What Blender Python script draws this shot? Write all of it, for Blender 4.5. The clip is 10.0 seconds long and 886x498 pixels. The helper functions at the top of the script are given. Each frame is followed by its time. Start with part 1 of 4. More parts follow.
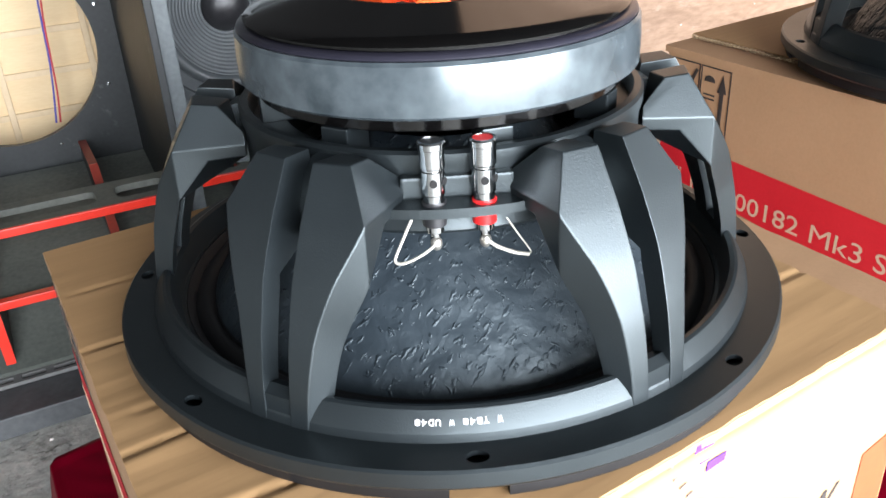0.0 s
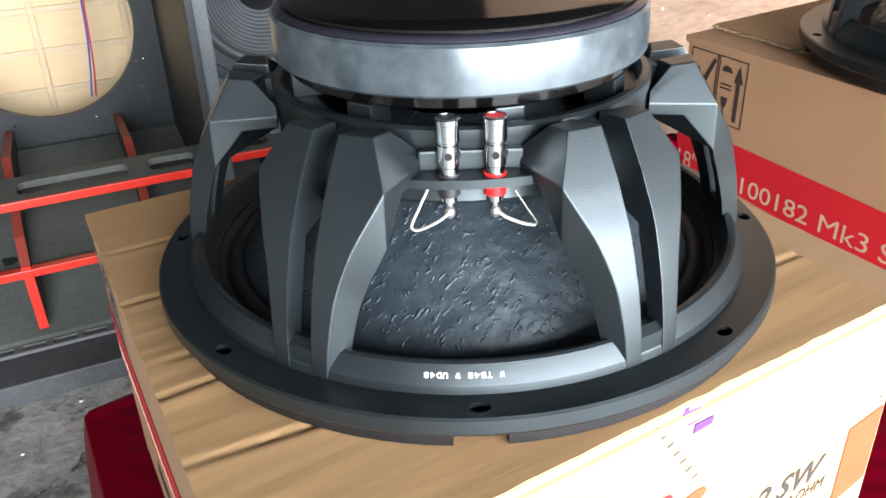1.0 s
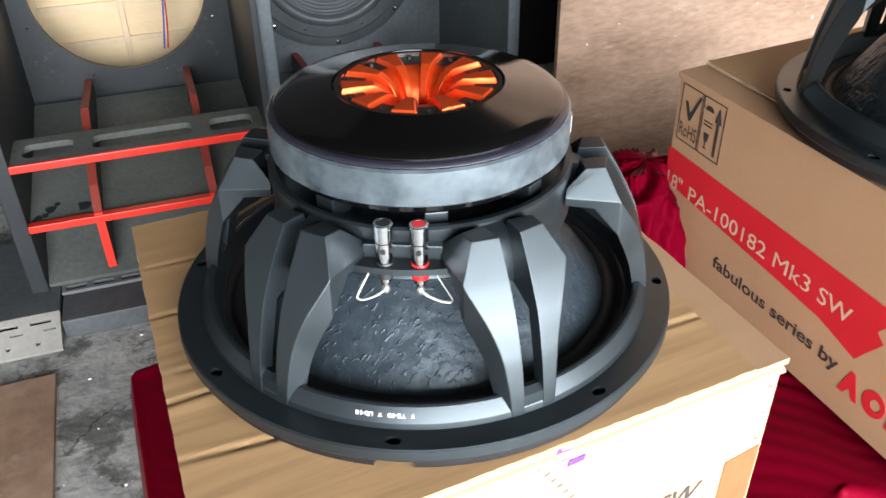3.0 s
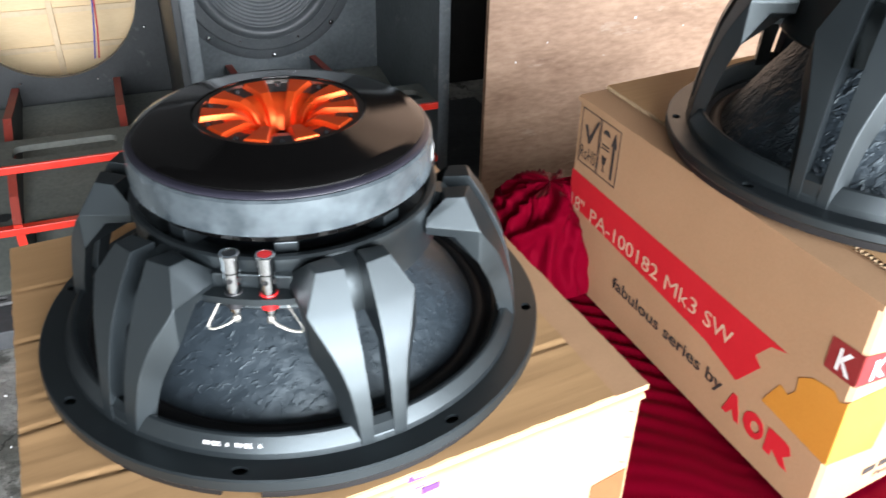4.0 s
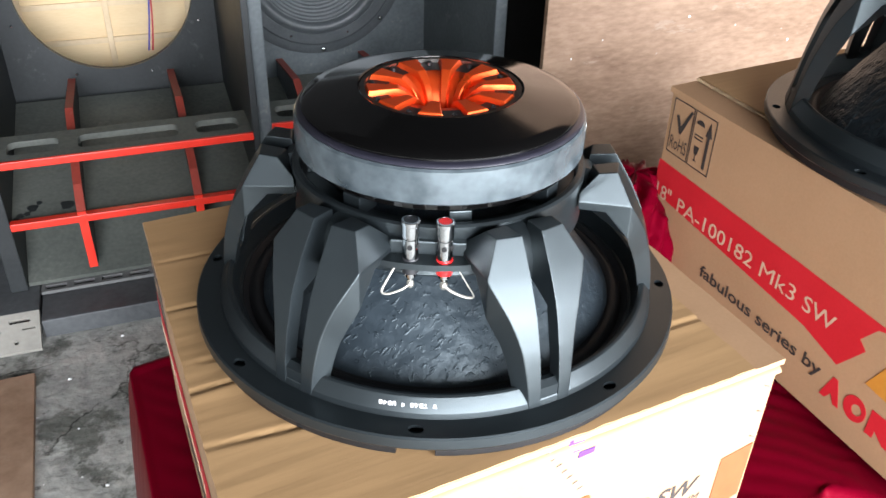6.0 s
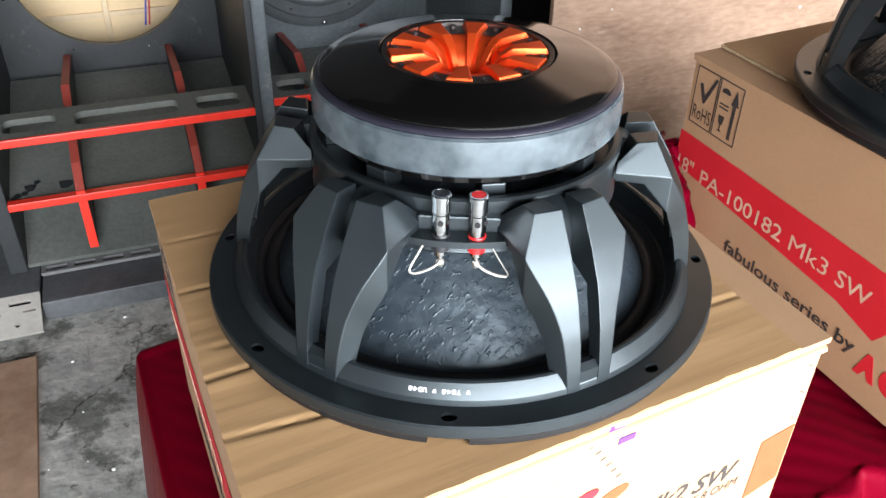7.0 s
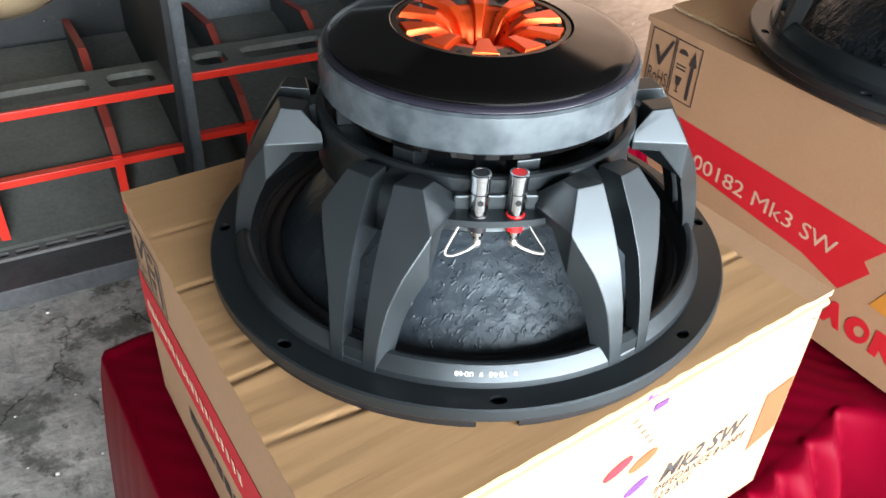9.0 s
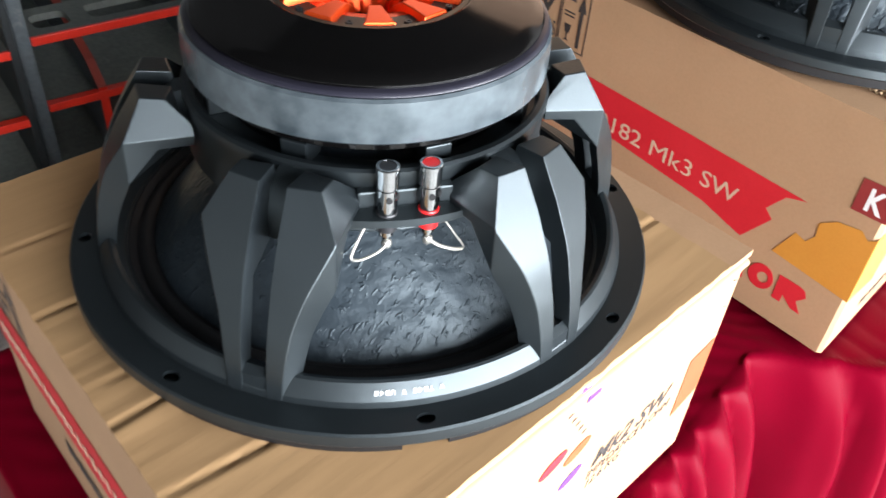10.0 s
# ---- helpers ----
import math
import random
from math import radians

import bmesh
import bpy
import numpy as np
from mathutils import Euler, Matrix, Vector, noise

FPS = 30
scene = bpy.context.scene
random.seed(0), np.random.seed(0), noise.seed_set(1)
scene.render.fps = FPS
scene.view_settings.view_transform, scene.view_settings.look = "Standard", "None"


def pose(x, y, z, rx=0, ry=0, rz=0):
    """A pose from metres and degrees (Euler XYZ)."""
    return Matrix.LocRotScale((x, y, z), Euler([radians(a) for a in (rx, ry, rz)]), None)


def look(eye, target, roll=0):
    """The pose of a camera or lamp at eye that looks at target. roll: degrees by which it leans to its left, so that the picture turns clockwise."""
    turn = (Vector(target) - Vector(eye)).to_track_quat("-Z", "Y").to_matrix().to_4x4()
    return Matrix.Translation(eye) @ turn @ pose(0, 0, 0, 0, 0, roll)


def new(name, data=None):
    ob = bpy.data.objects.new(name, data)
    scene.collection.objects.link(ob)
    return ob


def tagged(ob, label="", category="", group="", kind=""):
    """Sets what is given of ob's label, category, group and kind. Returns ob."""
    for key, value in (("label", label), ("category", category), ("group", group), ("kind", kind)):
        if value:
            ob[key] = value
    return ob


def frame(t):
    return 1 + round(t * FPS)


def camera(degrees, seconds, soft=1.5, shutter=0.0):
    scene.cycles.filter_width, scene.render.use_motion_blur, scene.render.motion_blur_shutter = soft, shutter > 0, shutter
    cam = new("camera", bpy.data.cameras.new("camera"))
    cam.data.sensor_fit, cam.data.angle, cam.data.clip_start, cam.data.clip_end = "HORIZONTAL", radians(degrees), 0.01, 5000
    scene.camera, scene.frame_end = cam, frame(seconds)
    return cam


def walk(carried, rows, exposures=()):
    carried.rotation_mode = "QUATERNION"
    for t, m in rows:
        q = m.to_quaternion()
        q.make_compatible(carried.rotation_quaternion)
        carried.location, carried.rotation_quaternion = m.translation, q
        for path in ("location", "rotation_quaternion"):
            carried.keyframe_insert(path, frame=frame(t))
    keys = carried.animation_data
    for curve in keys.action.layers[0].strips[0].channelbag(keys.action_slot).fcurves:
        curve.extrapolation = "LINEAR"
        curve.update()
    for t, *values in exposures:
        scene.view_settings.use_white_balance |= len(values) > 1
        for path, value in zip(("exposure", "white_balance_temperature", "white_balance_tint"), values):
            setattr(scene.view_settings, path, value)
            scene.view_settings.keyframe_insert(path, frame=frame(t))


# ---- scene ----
cam = camera(56.1, 10.0, shutter=0.35)
PATH = [
    (0, (-0.024, -0.541, 0.311), (0.042, 1.231, -0.615), -3.0),
    (0.5, (-0.018, -0.575, 0.319), (0.018, 1.188, -0.623), -2.5),
    (1, (-0.019, -0.58, 0.32), (-0.012, 1.177, -0.635), -2.0),
    (1.5, (-0.036, -0.612, 0.381), (-0.088, 1.118, -0.62), -1.7),
    (2, (0.018, -0.617, 0.427), (-0.091, 1.087, -0.614), -1.6),
    (2.2, (0.028, -0.619, 0.442), (-0.111, 1.07, -0.62), -1.8),
    (3.3, (0.095, -0.658, 0.487), (-0.055, 1.006, -0.612), -0.6),
    (3.5, (0.102, -0.653, 0.489), (-0.019, 1.018, -0.604), 0.0),
    (4, (0.163, -0.642, 0.497), (0.101, 1.041, -0.582), 1.2),
    (4.5, (0.219, -0.638, 0.513), (0.215, 1.056, -0.55), 2.3),
    (5, (0.159, -0.662, 0.491), (0.149, 1.037, -0.564), 2.5),
    (5.5, (0.073, -0.678, 0.484), (0.032, 1.017, -0.578), 2.3),
    (6, (0.038, -0.684, 0.486), (-0.04, 1.001, -0.588), 1.8),
    (6.2, (0.033, -0.679, 0.482), (-0.056, 1.001, -0.599), 1.6),
    (7.5, (-0.015, -0.636, 0.457), (-0.045, 1.003, -0.688), 1.3),
    (8, (-0.055, -0.629, 0.461), (-0.001, 0.998, -0.701), 2.3),
    (8.5, (-0.087, -0.626, 0.46), (0.024, 0.989, -0.713), 2.6),
    (9, (-0.09, -0.627, 0.458), (0.086, 0.977, -0.723), 2.9),
    (9.5, (-0.105, -0.61, 0.449), (0.186, 0.956, -0.761), 3.6),
    (10, (-0.097, -0.543, 0.443), (0.352, 0.931, -0.831), 4.9),
]
walk(cam, [(t, look(eye, target, roll)) for t, eye, target, roll in PATH])


# ---- light ----
YAW = 24.0                      # the room, its cabinets and its boarding
ROOM = Matrix.Rotation(radians(YAW), 4, "Z")
FLOOR, FRONT = -0.876, 1.398    # floor height, cabinet fronts (distance in the room's own axes)

world = bpy.data.worlds.new("world")
scene.world = world
world.use_nodes = True
wn = world.node_tree
sky = wn.nodes.new("ShaderNodeTexSky")
sky.sky_type, sky.sun_disc = "NISHITA", False
sky.sun_elevation, sky.sun_rotation = radians(50), radians(140)
wn.links.new(sky.outputs[0], wn.nodes["Background"].inputs[0])
wn.nodes["Background"].inputs[1].default_value = 0.1

lamp = bpy.data.lights.new("shop_front_daylight", "AREA")
lamp.shape, lamp.size, lamp.size_y, lamp.energy, lamp.color = "RECTANGLE", 6.1, 2.95, 1580, (0.885, 0.922, 1.0)
lamp_ob = new("shop_front_daylight", lamp)
lamp_ob.matrix_world = ROOM @ look((1.05, -4.15, 0.63), (1.05, 0.0, 0.63))
scene.view_settings.exposure = 0.0


# ---- materials ----
def material(name, dark, light, scale=8.0, rough=0.5, metal=0.0, bump=0.0, fine=120.0, stretch=(1, 1, 1), spread=0.25, worn=0.0, coat=0.0, sheen=0.0, vary=0.0, chip=(0.35, 0.34, 0.32), gloss=0.5, gloss_tint=(1, 1, 1), grit=0.6):
    """Two colours mixed by a broad and a fine noise, with fine relief."""
    m = bpy.data.materials.new(name)
    m.use_nodes = True
    nt = m.node_tree
    N, L = nt.nodes.new, nt.links.new
    b = nt.nodes["Principled BSDF"]
    tc, mp = N("ShaderNodeTexCoord"), N("ShaderNodeMapping")
    mp.inputs["Scale"].default_value = stretch
    L(tc.outputs["Object"], mp.inputs["Vector"])
    big, small = N("ShaderNodeTexNoise"), N("ShaderNodeTexNoise")
    big.inputs["Scale"].default_value, big.inputs["Detail"].default_value, big.inputs["Roughness"].default_value = scale, 8, grit
    small.inputs["Scale"].default_value, small.inputs["Detail"].default_value = fine, 4
    for t in (big, small):
        L(mp.outputs[0], t.inputs["Vector"])
    add = N("ShaderNodeMath")
    add.operation = "MULTIPLY_ADD"
    add.inputs[1].default_value = 0.35
    L(small.outputs["Fac"], add.inputs[0])
    sub = N("ShaderNodeMath")
    sub.operation = "MULTIPLY"
    sub.inputs[1].default_value = 0.65
    L(big.outputs["Fac"], sub.inputs[0])
    L(sub.outputs[0], add.inputs[2])
    ramp = N("ShaderNodeValToRGB")
    ramp.color_ramp.elements[0].position, ramp.color_ramp.elements[1].position = 0.5 - spread, 0.5 + spread
    ramp.color_ramp.elements[0].color, ramp.color_ramp.elements[1].color = (*dark, 1), (*light, 1)
    L(add.outputs[0], ramp.inputs[0])
    out = ramp.outputs[0]
    if vary:
        oi, hsv, mul = N("ShaderNodeObjectInfo"), N("ShaderNodeHueSaturation"), N("ShaderNodeMath")
        mul.operation = "MULTIPLY_ADD"
        mul.inputs[1].default_value, mul.inputs[2].default_value = vary, 1 - vary / 2
        L(oi.outputs["Random"], mul.inputs[0])
        L(mul.outputs[0], hsv.inputs["Value"])
        L(out, hsv.inputs["Color"])
        out = hsv.outputs[0]
    if worn:
        sp, mx = N("ShaderNodeTexNoise"), N("ShaderNodeMix")
        sp.inputs["Scale"].default_value, sp.inputs["Detail"].default_value, sp.inputs["Roughness"].default_value = scale * 3, 8, 0.75
        L(mp.outputs[0], sp.inputs["Vector"])
        cut = N("ShaderNodeValToRGB")
        cut.color_ramp.elements[0].position, cut.color_ramp.elements[1].position = 0.60, 0.72
        L(sp.outputs["Fac"], cut.inputs[0])
        mx.data_type = "RGBA"
        sc = N("ShaderNodeMath")
        sc.operation = "MULTIPLY"
        sc.inputs[1].default_value = worn
        L(cut.outputs[0], sc.inputs[0])
        L(sc.outputs[0], mx.inputs[0])
        L(out, mx.inputs[6])
        mx.inputs[7].default_value = (*chip, 1)
        out = mx.outputs[2]
    L(out, b.inputs["Base Color"])
    b.inputs["Metallic"].default_value = metal
    b.inputs["Specular IOR Level"].default_value, b.inputs["Specular Tint"].default_value = gloss, (*gloss_tint, 1)
    rr = N("ShaderNodeMapRange")
    rr.inputs["To Min"].default_value, rr.inputs["To Max"].default_value = max(0.02, rough - 0.08), min(1, rough + 0.08)
    L(big.outputs["Fac"], rr.inputs[0])
    L(rr.outputs[0], b.inputs["Roughness"])
    if coat:
        b.inputs["Coat Weight"].default_value, b.inputs["Coat Roughness"].default_value = coat, 0.15
    if sheen:
        b.inputs["Sheen Weight"].default_value, b.inputs["Sheen Roughness"].default_value = sheen, 0.4
        b.inputs["Sheen Tint"].default_value = (*light, 1)
    if bump:
        bp = N("ShaderNodeBump")
        bp.inputs["Strength"].default_value, bp.inputs["Distance"].default_value = 1.0, bump
        L(small.outputs["Fac"], bp.inputs["Height"])
        L(bp.outputs[0], b.inputs["Normal"])
    return m


def pulp_material(name, relief, coarse, lo):
    """Black paper pulp with raised, slanting wrinkles over soft crumpling."""
    m = material(name, (0.0125, 0.0180, 0.0230), (0.0220, 0.0300, 0.0370), 30, 0.46, gloss=0.5, gloss_tint=(0.84, 0.97, 1.0))
    nt = m.node_tree
    N, L = nt.nodes.new, nt.links.new
    b = nt.nodes["Principled BSDF"]
    tc = N("ShaderNodeTexCoord")
    # short slanting ridges, broken up, over soft crumpling
    def ridges(turn, scale, lo, hi):
        mp, nz, cut = N("ShaderNodeMapping"), N("ShaderNodeTexNoise"), N("ShaderNodeMapRange")
        mp.vector_type = "TEXTURE"
        mp.inputs["Rotation"].default_value, mp.inputs["Scale"].default_value = [radians(q) for q in turn], [1 / q for q in scale]
        L(tc.outputs["Object"], mp.inputs["Vector"])
        nz.inputs["Scale"].default_value, nz.inputs["Detail"].default_value, nz.inputs["Distortion"].default_value = 1.0, 2.0, 0.2
        L(mp.outputs[0], nz.inputs["Vector"])
        cut.inputs["From Min"].default_value, cut.inputs["From Max"].default_value = lo, hi
        cut.interpolation_type = "SMOOTHSTEP"
        cut.inputs["To Max"].default_value = 0.6
        L(nz.outputs["Fac"], cut.inputs[0])
        return cut.outputs[0]
    both, crumple, soft = N("ShaderNodeMath"), N("ShaderNodeTexNoise"), N("ShaderNodeMath")
    both.operation = "MAXIMUM"
    L(ridges((0, 42, 0), [q * coarse for q in (260, 150, 75)], lo, lo + 0.14), both.inputs[0])
    L(ridges((0, -30, 40), [q * coarse for q in (240, 140, 90)], lo + 0.05, lo + 0.17), both.inputs[1])
    crumple.inputs["Scale"].default_value, crumple.inputs["Detail"].default_value = 48, 3
    L(tc.outputs["Object"], crumple.inputs["Vector"])
    soft.operation, soft.inputs[1].default_value = "MULTIPLY_ADD", 1.7
    L(crumple.outputs["Fac"], soft.inputs[0])
    L(both.outputs[0], soft.inputs[2])
    both = soft
    grain = N("ShaderNodeTexNoise")
    grain.inputs["Scale"].default_value, grain.inputs["Detail"].default_value = 140, 6
    L(tc.outputs["Object"], grain.inputs["Vector"])
    s = N("ShaderNodeMath")
    s.operation = "MULTIPLY_ADD"
    s.inputs[1].default_value = 0.6
    L(grain.outputs["Fac"], s.inputs[0])
    L(both.outputs[0], s.inputs[2])
    bp = N("ShaderNodeBump")
    bp.inputs["Strength"].default_value, bp.inputs["Distance"].default_value = 1.0, relief
    L(s.outputs[0], bp.inputs["Height"])
    L(bp.outputs[0], b.inputs["Normal"])
    return m


def concrete_material():
    """Old concrete: pale scraped patches, dark oil stains, pits and cracks."""
    m = material("stained_concrete", (0.24, 0.242, 0.225), (0.54, 0.535, 0.485), 4.5, 0.82, 0, 0.004, 45, spread=0.13, worn=0.9, chip=(0.60, 0.585, 0.54), grit=0.74)
    nt = m.node_tree
    N, L = nt.nodes.new, nt.links.new
    b = nt.nodes["Principled BSDF"]
    tc = N("ShaderNodeTexCoord")
    col = b.inputs["Base Color"].links[0].from_socket

    def darken(col, fac, tint):
        mx = N("ShaderNodeMix")
        mx.data_type, mx.blend_type = "RGBA", "MULTIPLY"
        L(fac, mx.inputs[0])
        L(col, mx.inputs[6])
        mx.inputs[7].default_value = (*tint, 1)
        return mx.outputs[2]

    def cut(sock, lo, hi):
        r = N("ShaderNodeMapRange")
        r.interpolation_type = "SMOOTHSTEP"
        r.inputs["From Min"].default_value, r.inputs["From Max"].default_value = lo, hi
        L(sock, r.inputs[0])
        return r.outputs[0]

    oil, pit, warp = N("ShaderNodeTexNoise"), N("ShaderNodeTexNoise"), N("ShaderNodeTexNoise")
    for t, sc, det, rg in ((oil, 7.0, 7, 0.65), (pit, 30.0, 5, 0.7), (warp, 6.0, 5, 0.6)):
        t.inputs["Scale"].default_value, t.inputs["Detail"].default_value, t.inputs["Roughness"].default_value = sc, det, rg
        L(tc.outputs["Object"], t.inputs["Vector"])
    bent = N("ShaderNodeMix")
    bent.data_type, bent.blend_type = "RGBA", "LINEAR_LIGHT"
    bent.inputs[0].default_value = 0.10
    L(tc.outputs["Object"], bent.inputs[6])
    L(warp.outputs["Color"], bent.inputs[7])
    vor = N("ShaderNodeTexVoronoi")
    vor.feature = "DISTANCE_TO_EDGE"
    vor.inputs["Scale"].default_value = 2.6
    L(bent.outputs[2], vor.inputs["Vector"])
    gap = N("ShaderNodeMath")
    gap.operation = "MULTIPLY"
    L(cut(vor.outputs["Distance"], 0.014, 0.002), gap.inputs[0])
    L(cut(oil.outputs["Fac"], 0.42, 0.56), gap.inputs[1])
    crack = gap.outputs[0]
    col = darken(col, cut(oil.outputs["Fac"], 0.50, 0.60), (0.36, 0.37, 0.35))
    col = darken(col, cut(pit.outputs["Fac"], 0.60, 0.70), (0.38, 0.38, 0.37))
    col = darken(col, crack, (0.30, 0.30, 0.29))
    L(col, b.inputs["Base Color"])
    return m


CAST = material("powder_coated_cast", (0.0050, 0.0067, 0.0076), (0.0090, 0.0116, 0.0131), 14, 0.38, 0.0, 0.00010, 900, gloss=0.72, gloss_tint=(0.84, 0.97, 1.0))
PULP = pulp_material("cone_pulp", 0.0010, 1.1, 0.585)
PULP_DEEP = pulp_material("crumpled_cone_pulp", 0.0026, 0.62, 0.51)
RUBBER = material("black_surround", (0.003, 0.003, 0.0035), (0.007, 0.007, 0.008), 20, 0.6, 0, 0.0001, 500)
FERRITE = material("grey_ferrite", (0.026, 0.034, 0.039), (0.100, 0.119, 0.129), 7, 0.25, 0.1, 0.00003, 60, spread=0.15, gloss=0.9, gloss_tint=(0.86, 0.98, 1.0))
RIM = material("dark_lacquer_rim", (0.010, 0.010, 0.015), (0.020, 0.019, 0.028), 20, 0.3)
STEEL = material("black_glossy_steel", (0.0015, 0.0014, 0.0014), (0.0030, 0.0028, 0.0028), 6, 0.12, 0.0, 0, 200, gloss=0.5)
ORANGE = material("orange_anodised", (0.84, 0.075, 0.010), (0.94, 0.115, 0.022), 30, 0.30, 0.7, 0.00003, 700)
CHROME = material("chrome", (0.50, 0.51, 0.52), (0.62, 0.63, 0.64), 40, 0.1, 1.0)
TIN = material("tinned_solder", (0.5, 0.47, 0.40), (0.75, 0.72, 0.66), 200, 0.3, 0.9, 0.0002, 900)
BRAID = material("braided_lead", (0.48, 0.45, 0.38), (0.70, 0.67, 0.60), 300, 0.45, 0.4, 0.0003, 1500)
RED_PL = material("red_plastic", (0.60, 0.01, 0.012), (0.70, 0.02, 0.02), 60, 0.3)
BLACK_PL = material("black_plastic", (0.012, 0.012, 0.013), (0.022, 0.022, 0.024), 60, 0.35)
# near-black that paints the shade inside holes and slots
HOLE_SHADE = material("painted_hole_shade", (0.002, 0.002, 0.002), (0.004, 0.004, 0.004), 60, 0.8)
CARD = material("brown_cardboard", (0.335, 0.196, 0.102), (0.445, 0.268, 0.146), 7, 0.75, 0, 0.0001, 260, (1, 1, 1), 0.3)
CARD_TOP = material("streaked_cardboard", (0.325, 0.190, 0.084), (0.455, 0.276, 0.126), 2.4, 0.74, 0, 0.00032, 20, (0.5, 7.0, 1.0), 0.26, worn=0.32, chip=(0.21, 0.12, 0.056))
CARD_EDGE = material("cut_cardboard", (0.30, 0.19, 0.10), (0.62, 0.45, 0.27), 60, 0.85, 0, 0.0003, 400)
INK_RED = material("red_print", (0.50, 0.008, 0.016), (0.60, 0.015, 0.026), 20, 0.6, fine=300)
INK_BLACK = material("black_print", (0.02, 0.016, 0.014), (0.05, 0.04, 0.035), 50, 0.65, fine=400)
INK_ORANGE = material("orange_print", (0.50, 0.20, 0.022), (0.58, 0.25, 0.034), 20, 0.6, fine=300)
INK_PALE = material("unprinted_card", (0.48, 0.33, 0.22), (0.60, 0.44, 0.31), 20, 0.7, fine=300)
INK_GREY = material("grey_print", (0.10, 0.085, 0.075), (0.20, 0.17, 0.15), 90, 0.65, fine=400)
INK_PURPLE = material("purple_print", (0.08, 0.02, 0.22), (0.12, 0.04, 0.30), 50, 0.6)
TAG = material("maroon_label", (0.22, 0.02, 0.022), (0.27, 0.03, 0.03), 30, 0.4)
TAPE = material("orange_sticker", (0.28, 0.055, 0.014), (0.34, 0.08, 0.02), 30, 0.6)
WHITE = material("white_paint", (0.72, 0.72, 0.70), (0.82, 0.82, 0.80), 90, 0.55, worn=0.2)
SATIN = material("crimson_satin", (0.098, 0.0006, 0.0065), (0.150, 0.0010, 0.0105), 5, 0.34, 0, 0.00006, 700, gloss=0.07, gloss_tint=(0.85, 0.03, 0.10))
BLACKBOX = material("dusty_black_paint", (0.0080, 0.0105, 0.0115), (0.026, 0.031, 0.032), 4, 0.5, 0, 0.0004, 90, spread=0.22, worn=0.22)
FADED = material("faded_black_paint", (0.058, 0.071, 0.076), (0.145, 0.166, 0.172), 4, 0.45, 0, 0.0004, 90, spread=0.20, worn=0.5)
CONEGREY = material("ribbed_cone", (0.045, 0.052, 0.056), (0.095, 0.105, 0.110), 12, 0.38)
DUSTY = material("dusty_grey_board", (0.056, 0.065, 0.058), (0.165, 0.175, 0.152), 3, 0.7, 0, 0.0004, 90, spread=0.22, worn=0.3)
REDPAINT = material("red_gloss_paint", (0.70, 0.022, 0.011), (0.85, 0.040, 0.018), 18, 0.38, 0, 0.0003, 120)
DULLRED = material("duller_red", (0.20, 0.035, 0.025), (0.36, 0.05, 0.03), 18, 0.6, 0, 0.0003, 120, worn=0.2)
BIRCH = material("pale_plywood", (0.66, 0.47, 0.25), (0.84, 0.66, 0.40), 3, 0.6, 0, 0.0002, 40, (1, 1, 6), 0.3)
BATTEN = material("glued_batten", (0.62, 0.46, 0.27), (0.80, 0.64, 0.42), 6, 0.6, 0, 0.0002, 60)
PLYWALL = material("scuffed_plywood", (0.19, 0.108, 0.062), (0.43, 0.285, 0.19), 2.8, 0.6, 0, 0.0004, 30, (1, 1, 3.0), 0.18, worn=0.40, chip=(0.52, 0.42, 0.33), grit=0.7)
CONCRETE = concrete_material()
PLINTH = material("dark_painted_concrete", (0.04, 0.044, 0.047), (0.12, 0.126, 0.13), 6, 0.6, 0, 0.001, 60, worn=0.3)
BEIGE = material("beige_vent_block", (0.26, 0.25, 0.22), (0.42, 0.40, 0.35), 8, 0.8, 0, 0.001, 60)
# near-black so that back wall and ceiling reflect little into the black metal
DARK_SHELL = material("reflection_dimming_dark", (0.007, 0.007, 0.0065), (0.020, 0.0195, 0.0185), 2, 0.9, 0, 0.002, 20)
RAIL = material("grey_rail", (0.10, 0.102, 0.10), (0.20, 0.20, 0.195), 6, 0.7, 0, 0.0008, 60, worn=0.3)
VENTRING = material("dark_steel_ring", (0.045, 0.041, 0.037), (0.085, 0.078, 0.070), 40, 0.34, 0.9)
# grey of the unseen walls, set by how much daylight they should bounce
BOUNCE_GREY = material("light_bouncing_grey", (0.28, 0.276, 0.262), (0.40, 0.394, 0.378), 2, 0.9, 0, 0.002, 20)
WOOD = material("table_wood", (0.16, 0.09, 0.05), (0.26, 0.16, 0.09), 4, 0.6, 0, 0.0003, 60, (1, 8, 1))
CABLE_R = material("red_cable", (0.45, 0.03, 0.03), (0.55, 0.05, 0.05), 40, 0.5)
CABLE_B = material("blue_cable", (0.06, 0.05, 0.30), (0.09, 0.08, 0.38), 40, 0.5)


# ---- building helpers ----
def part(name, bm, mat, parent=None, label="", smooth=None):
    me = bpy.data.meshes.new(name)
    bmesh.ops.recalc_face_normals(bm, faces=bm.faces)
    if smooth is not None:
        for f in bm.faces:
            f.smooth = True
        for e in bm.edges:
            if len(e.link_faces) != 2 or e.calc_face_angle(0) > radians(smooth):
                e.smooth = False
    bm.to_mesh(me)
    bm.free()
    me.materials.append(mat)
    ob = new(name, me)
    ob.parent = parent
    if label:
        tagged(ob, label)
    return ob


def thing(name, label, category, m=None, group="", kind=""):
    ob = new(name)
    ob.empty_display_size = 0.05
    if m is not None:
        ob.matrix_world = m
    return tagged(ob, label, category, group, kind)


